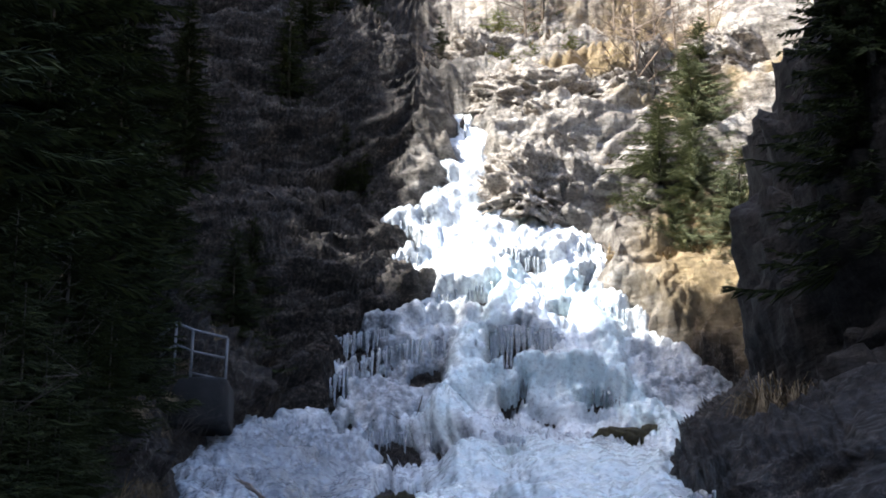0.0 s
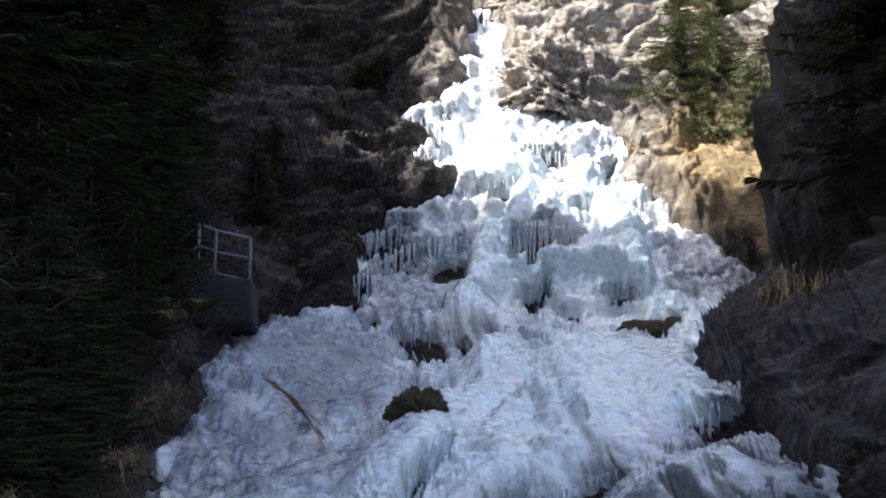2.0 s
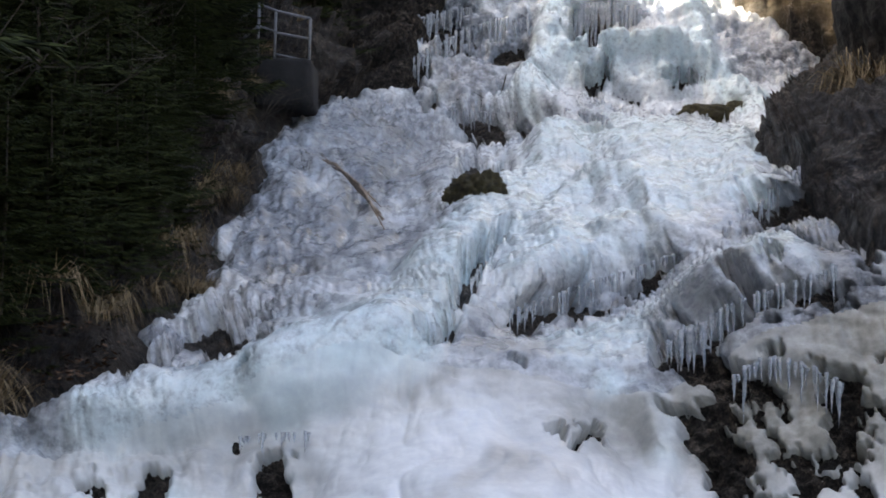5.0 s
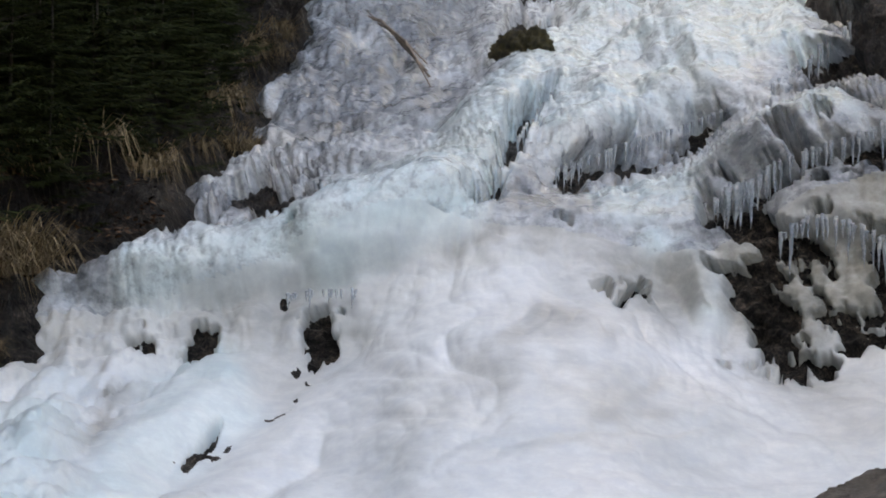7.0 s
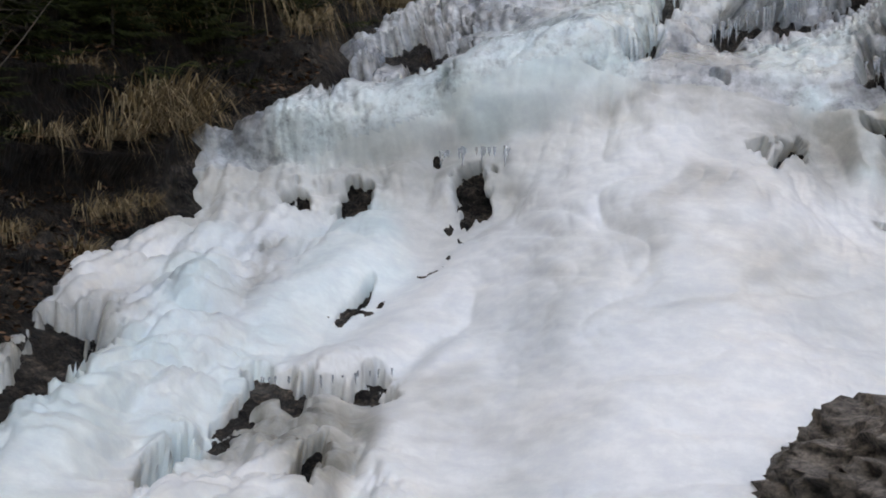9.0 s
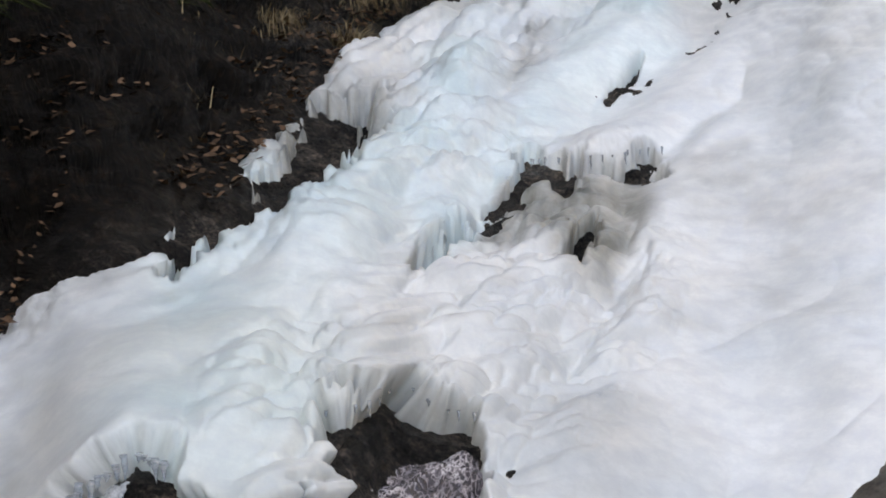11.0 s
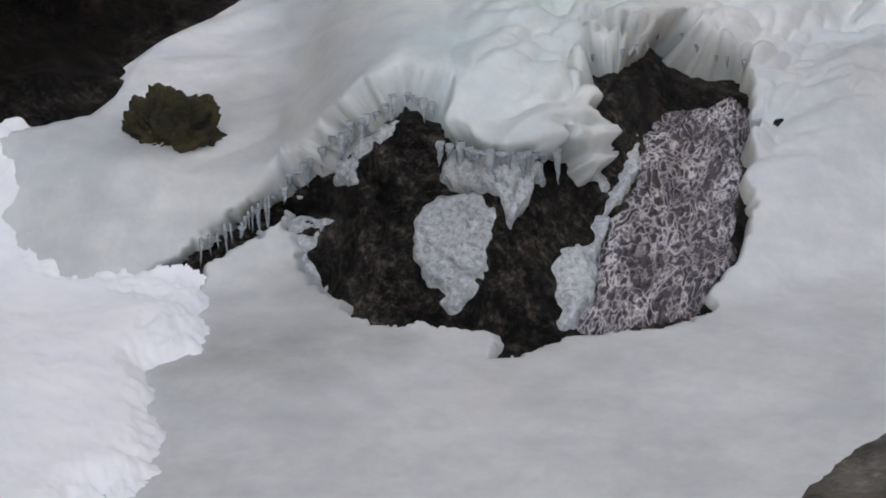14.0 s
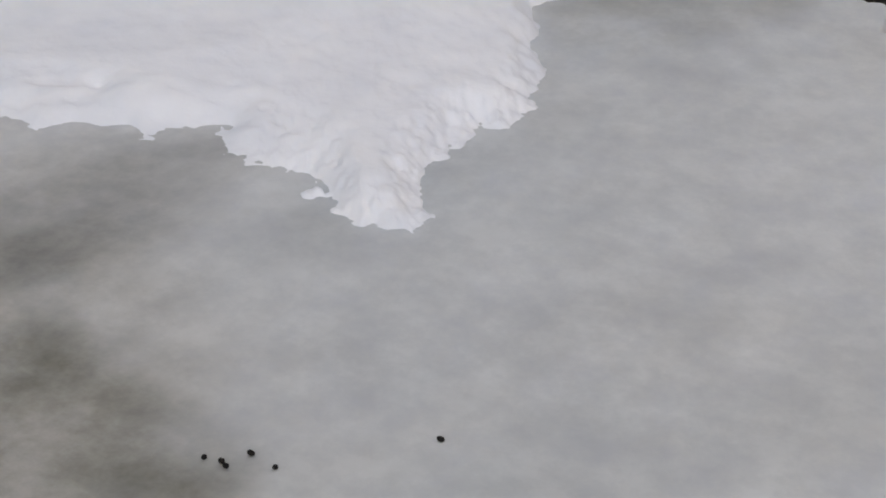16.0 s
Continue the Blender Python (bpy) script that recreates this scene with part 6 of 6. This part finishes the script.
def leaf_litter():
    rng = random.Random(71)
    g = Soup()
    count = 6500
    ys = np.array([rng.uniform(3.6, 12.5) for n in range(count)])
    xs = np.array([edge_spot(r, 0) for r in np.linspace(3.6, 12.5, 60)])
    xs = np.interp(ys, np.linspace(3.6, 12.5, 60), xs) - np.abs(np.array([rng.gauss(0, 0.9) for n in range(count)])) - 0.02
    az, rho, el = polar(xs, ys)
    zs = bed(xs, ys)
    zs = zs + rock_relief(xs, ys, zs, rho) * (1 - 0.97 * step(ice_border(xs, ys, zs, az, el, rho), -0.15, 0.35)) + 0.01
    for x, y, z in zip(xs, ys, zs):
        a = rng.uniform(0, 6.28)
        r = rng.uniform(0.012, 0.03)
        d, e = Vector((math.cos(a), math.sin(a), rng.uniform(-0.4, 0.6))) * r, Vector((-math.sin(a), math.cos(a), rng.uniform(-0.4, 0.6))) * r * 0.6
        p = Vector((x, y, z))
        i = len(g.v)
        g.v += [p - d, p + e, p + d, p - e]
        g.f += [(i, i + 1, i + 2, i + 3)]
    return tagged(g.make("leaf_litter", DEAD_LEAVES), "dead brown leaves and twigs on the shaded bank", "leaves", kind="stuff")


leaf_litter()


# ---------------------------------------------------------------- icicles along the lips of the ice
def icicle_mesh(seed):
    rng = random.Random(seed)
    s = Soup()
    n = 7
    pts = [(rng.uniform(-0.02, 0.02), rng.uniform(-0.02, 0.02), 0.12 - 1.12 * (i / (n - 1))) for i in range(n)]
    s.tube(pts, [0.085 * (1 - i / (n - 1)) ** 0.8 * rng.uniform(0.75, 1.2) + 0.006 for i in range(n)], 6)
    me = bpy.data.meshes.new("icicle")
    me.from_pydata(s.v, [], s.f)
    me.polygons.foreach_set("use_smooth", [True] * len(me.polygons))
    me.materials.append(ICICLE)
    return me


ICICLES = [icicle_mesh(n) for n in range(6)]


def icicle_row(owner, points, count, length, seed, thick=1.0, lift=0.0, jitter=0.03, out=0.1):
    """Icicles hanging along a line on the bed (bearing and rise)."""
    rng = random.Random(seed)
    for n in range(count):
        u = (n + rng.random()) / count * (len(points) - 1)
        i = min(int(u), len(points) - 2)
        w = u - i
        az, el = (points[i][k] * (1 - w) + points[i + 1][k] * w for k in (0, 1))
        x, y, z = bed_spot(az, el)
        x += rng.uniform(-jitter, jitter)
        y -= out
        ob = new("icicle", ICICLES[rng.randrange(6)])
        ln = length * rng.choice((0.25, 0.4, 0.6, 0.8, 1.0, 1.3)) * rng.uniform(0.8, 1.2)
        ob.matrix_world = pose(x, y, z + lift, rng.uniform(-3, 3), rng.uniform(-3, 3), rng.uniform(0, 360)) @ Matrix.Diagonal((length * thick, length * thick, ln, 1))
        ob.parent = owner


FALL, CASCADE, SHEET = (bpy.data.objects[n] for n in ("frozen_waterfall", "ice_cascade", "ice_sheet"))
icicle_row(FALL, [(1.85, 17.97), (2.49, 17.79), (3.31, 17.54)], 18, 0.45, 1, 0.8)
icicle_row(FALL, [(4.14, 17.97), (4.87, 17.92), (5.25, 17.25)], 20, 0.75, 2, 0.7)
icicle_row(FALL, [(1.52, 15.43), (2.64, 15.39), (3.89, 15.16)], 34, 0.95, 3, 0.6)
icicle_row(FALL, [(-0.89, 16.13), (0.29, 16.59), (1.57, 16.88)], 20, 0.4, 4, 0.8)
icicle_row(FALL, [(3.11, 16.91), (4.65, 16.48), (5.89, 15.85)], 20, 0.35, 5, 0.9)
icicle_row(FALL, [(-2.19, 18.67), (-1.18, 18.78), (-0.44, 18.89)], 14, 0.4, 6, 0.7)
icicle_row(FALL, [(-0.45, 20.07), (0.11, 20.14)], 10, 0.6, 7, 0.6)
icicle_row(FALL, [(-0.17, 21.76), (0.30, 21.71), (1.23, 21.50)], 12, 0.8, 8, 0.5)
icicle_row(FALL, [(-3.50, 15.13), (-2.60, 15.30), (-1.70, 15.50)], 26, 0.6, 9, 0.6)
icicle_row(FALL, [(-4.01, 13.81), (-3.30, 13.99), (-2.59, 14.43), (-1.51, 14.96), (0.11, 15.11)], 40, 0.7, 10, 0.6)
icicle_row(FALL, [(-2.36, 17.53), (-1.54, 17.66), (-0.71, 17.70)], 16, 0.5, 11, 0.7)
icicle_row(FALL, [(1.18, 13.59), (2.79, 13.91), (4.93, 13.58), (5.54, 13.33)], 36, 0.32, 12, 1.1)
icicle_row(CASCADE, [(-2.39, 12.36), (-1.05, 12.25), (1.63, 12.26), (2.59, 12.01)], 40, 0.4, 13, 0.8)
icicle_row(CASCADE, [(-0.63, 6.10), (1.40, 6.82), (3.35, 7.44), (4.94, 7.97)], 60, 0.13, 14, 1.1)
icicle_row(CASCADE, [(4.02, 5.02), (4.88, 5.52), (6.42, 6.36), (7.78, 6.76), (9.42, 7.36)], 50, 0.2, 15, 0.8)
icicle_row(CASCADE, [(4.62, 5.27), (5.40, 5.69)], 8, 0.42, 16, 0.6)
icicle_row(CASCADE, [(6.06, 3.96), (7.25, 4.64), (8.59, 4.28), (9.38, 3.76)], 34, 0.2, 17, 0.8)
icicle_row(CASCADE, [(-0.56, 8.51), (-1.18, 7.82), (-1.79, 7.05)], 16, 0.2, 18, 0.8)
icicle_row(CASCADE, [(-8.84, 2.23), (-7.98, 2.41), (-6.59, 2.42)], 14, 0.13, 19, 1.0)
icicle_row(CASCADE, [(4.94, 7.97), (6.54, 8.85), (8.53, 10.46)], 24, 0.3, 20, 0.7)
icicle_row(CASCADE, [(-11.83, 7.13), (-10.80, 7.15), (-9.93, 6.99)], 14, 0.3, 22, 0.6)
icicle_row(SHEET, [(-32.41, -17.19), (-30.59, -15.70), (-29.83, -15.18), (-28.88, -14.38), (-27.95, -13.89), (-26.84, -13.30), (-25.80, -13.75)], 26, 0.05, 21, 2.4, jitter=0.015, out=0.0)
icicle_row(SHEET, [(-25.78, -14.88), (-24.45, -15.21), (-23.37, -15.35), (-22.19, -15.22)], 22, 0.07, 26, 2.0, jitter=0.02, out=0.0)
icicle_row(SHEET, [(-33.83, -17.55), (-32.16, -16.93), (-31.21, -16.16)], 16, 0.07, 23, 0.8, jitter=0.01, out=0.0)
icicle_row(SHEET, [(-14.52, -4.75), (-13.39, -4.71), (-11.64, -4.64), (-10.33, -4.40)], 16, 0.05, 24, 1.2, out=0.0)
icicle_row(SHEET, [(-21.18, -12.34), (-19.66, -12.09), (-18.41, -11.52), (-17.19, -12.38), (-16.13, -12.52)], 12, 0.04, 25, 1.6, jitter=0.01, out=0.0)


# ---------------------------------------------------------------- railing, stick, driftwood and small things
def railing():
    foot = Vector(spot(*(-7.64, 12.32)))
    rho = foot.xy.length - 0.35

    def at(az, el):
        return Vector((rho * math.sin(radians(az)), rho * math.cos(radians(az)), EYE + rho * math.tan(radians(el))))
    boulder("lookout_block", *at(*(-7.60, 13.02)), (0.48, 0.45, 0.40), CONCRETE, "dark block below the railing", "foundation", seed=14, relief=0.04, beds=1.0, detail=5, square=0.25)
    base = at(*(-7.59, 13.80))
    root = thing("railing", *base, "grey steel pipe railing on the bank above the ice", "railing")
    corner, post, far, end = at(*(-8.47, 15.56)), at(*(-7.94, 15.36)), at(*(-6.85, 15.15)), at(*(-9.31, 14.87))

    def bar(name, pts, r):
        s = Soup()
        s.tube([Vector(p) - base for p in pts], [r] * len(pts), 8)
        s.make(name, STEEL, root, smooth=True)
    bar("handrail", [end, corner, post, far], 0.024)
    low = Vector((0, 0, -0.36))
    bar("middle_rail", [end + low, corner + low, post + low, far + low * 0.95], 0.02)
    bar("lower_rail", [post + low * 2.0, far + low * 2.0], 0.02)
    for p in (post, far, corner):
        bar("post", [p, Vector((p.x - 0.02, p.y, p.z - 1.0))], 0.024)


railing()
stick = Soup()
stick.tube([(0, 0, -0.05), (0.07, 0, 0.25), (0.17, -0.05, 0.62)], [0.02, 0.017, 0.008], 6)
stick.tube([(0.03, 0, 0.12), (-0.25, 0.05, 0.22), (-0.42, 0.05, 0.33)], [0.01, 0.007, 0.004], 5)
ob = tagged(stick.make("stick", DARK_TWIG), "thin dark forked stick frozen into the ice", "stick")
ob.matrix_world = pose(*spot(*(-0.95, 12.42)))
rng = random.Random(5)
heap = thing("driftwood", *spot(*(-5.72, 9.95)), "weathered roots and driftwood caught in the ice", "driftwood")
WOOD_GREY = plain("weathered_wood", (0.10, 0.07, 0.05), (0.34, 0.27, 0.21), 9, 0.85, 0.5, 0.02)
for n in range(6):
    a = [(*(-6.95, 10.70), 0.10), (*(-6.07, 10.22), 0.18), (*(-5.37, 9.69), 0.16), (*(-4.59, 9.18), 0.04)]
    wood = Soup()
    wood.tube([tuple(Vector(spot(az + 0.10 * n * (1 - k / 4), el - 0.10 * n * (k / 3))) + Vector((0, 0, h + rng.uniform(-0.05, 0.05))) - heap.matrix_world.translation) for k, (az, el, h) in enumerate(a)], [0.008, 0.014, 0.016, 0.006], 6)
    wood.make("root", WOOD_GREY, heap, smooth=True)
for n, (az, el, size) in enumerate([(*(-8.35, 12.07), 0.9), (*(-7.82, 11.45), 0.8), (*(-9.06, 9.30), 0.6), (*(-6.95, 10.32), 0.4), (*(-11.65, 6.62), 0.5), (*(-10.62, 6.63), 0.4)]):
    b = shrub("iced_twigs", 0.9, 90 + n, "bare twigs hanging over the ice edge", DARK_TWIG, 12, "iced twigs")
    b.matrix_basis = pose(*spot(az, el), 0, 20, 60 * n) @ Matrix.Scale(size, 4)
for n, (x, y) in enumerate(spot(a, e)[:2] for a, e in [(-47.68, -34.90), (-47.06, -34.92), (-45.95, -34.91), (-45.09, -35.26), (-46.91, -35.13), (-38.88, -34.69), (-19.64, -27.78), (-40.73, -20.79), (-37.53, -21.61)]):
    boulder("pebble", x, y, level(x, y) + 0.002, (0.0035 + 0.001 * (n % 3), 0.0035, 0.0035), DARK_ROCK, "small dark pebble frozen into the pool ice", "pebble", seed=30 + n, detail=2)
leaf = Soup()
leaf.sprig((-0.02, 0, 0.004), (0.022, 0.008, 0.008), 0.006)
ob = tagged(leaf.make("dead_leaf", plain("orange_leaf", (0.28, 0.10, 0.03), (0.42, 0.18, 0.07), 30, 0.7)), "orange-brown dead leaf lying on the ice", "leaf")
x, y, z = spot(*(-37.93, -16.97))
ob.matrix_world = pose(x, y, z + 0.012)
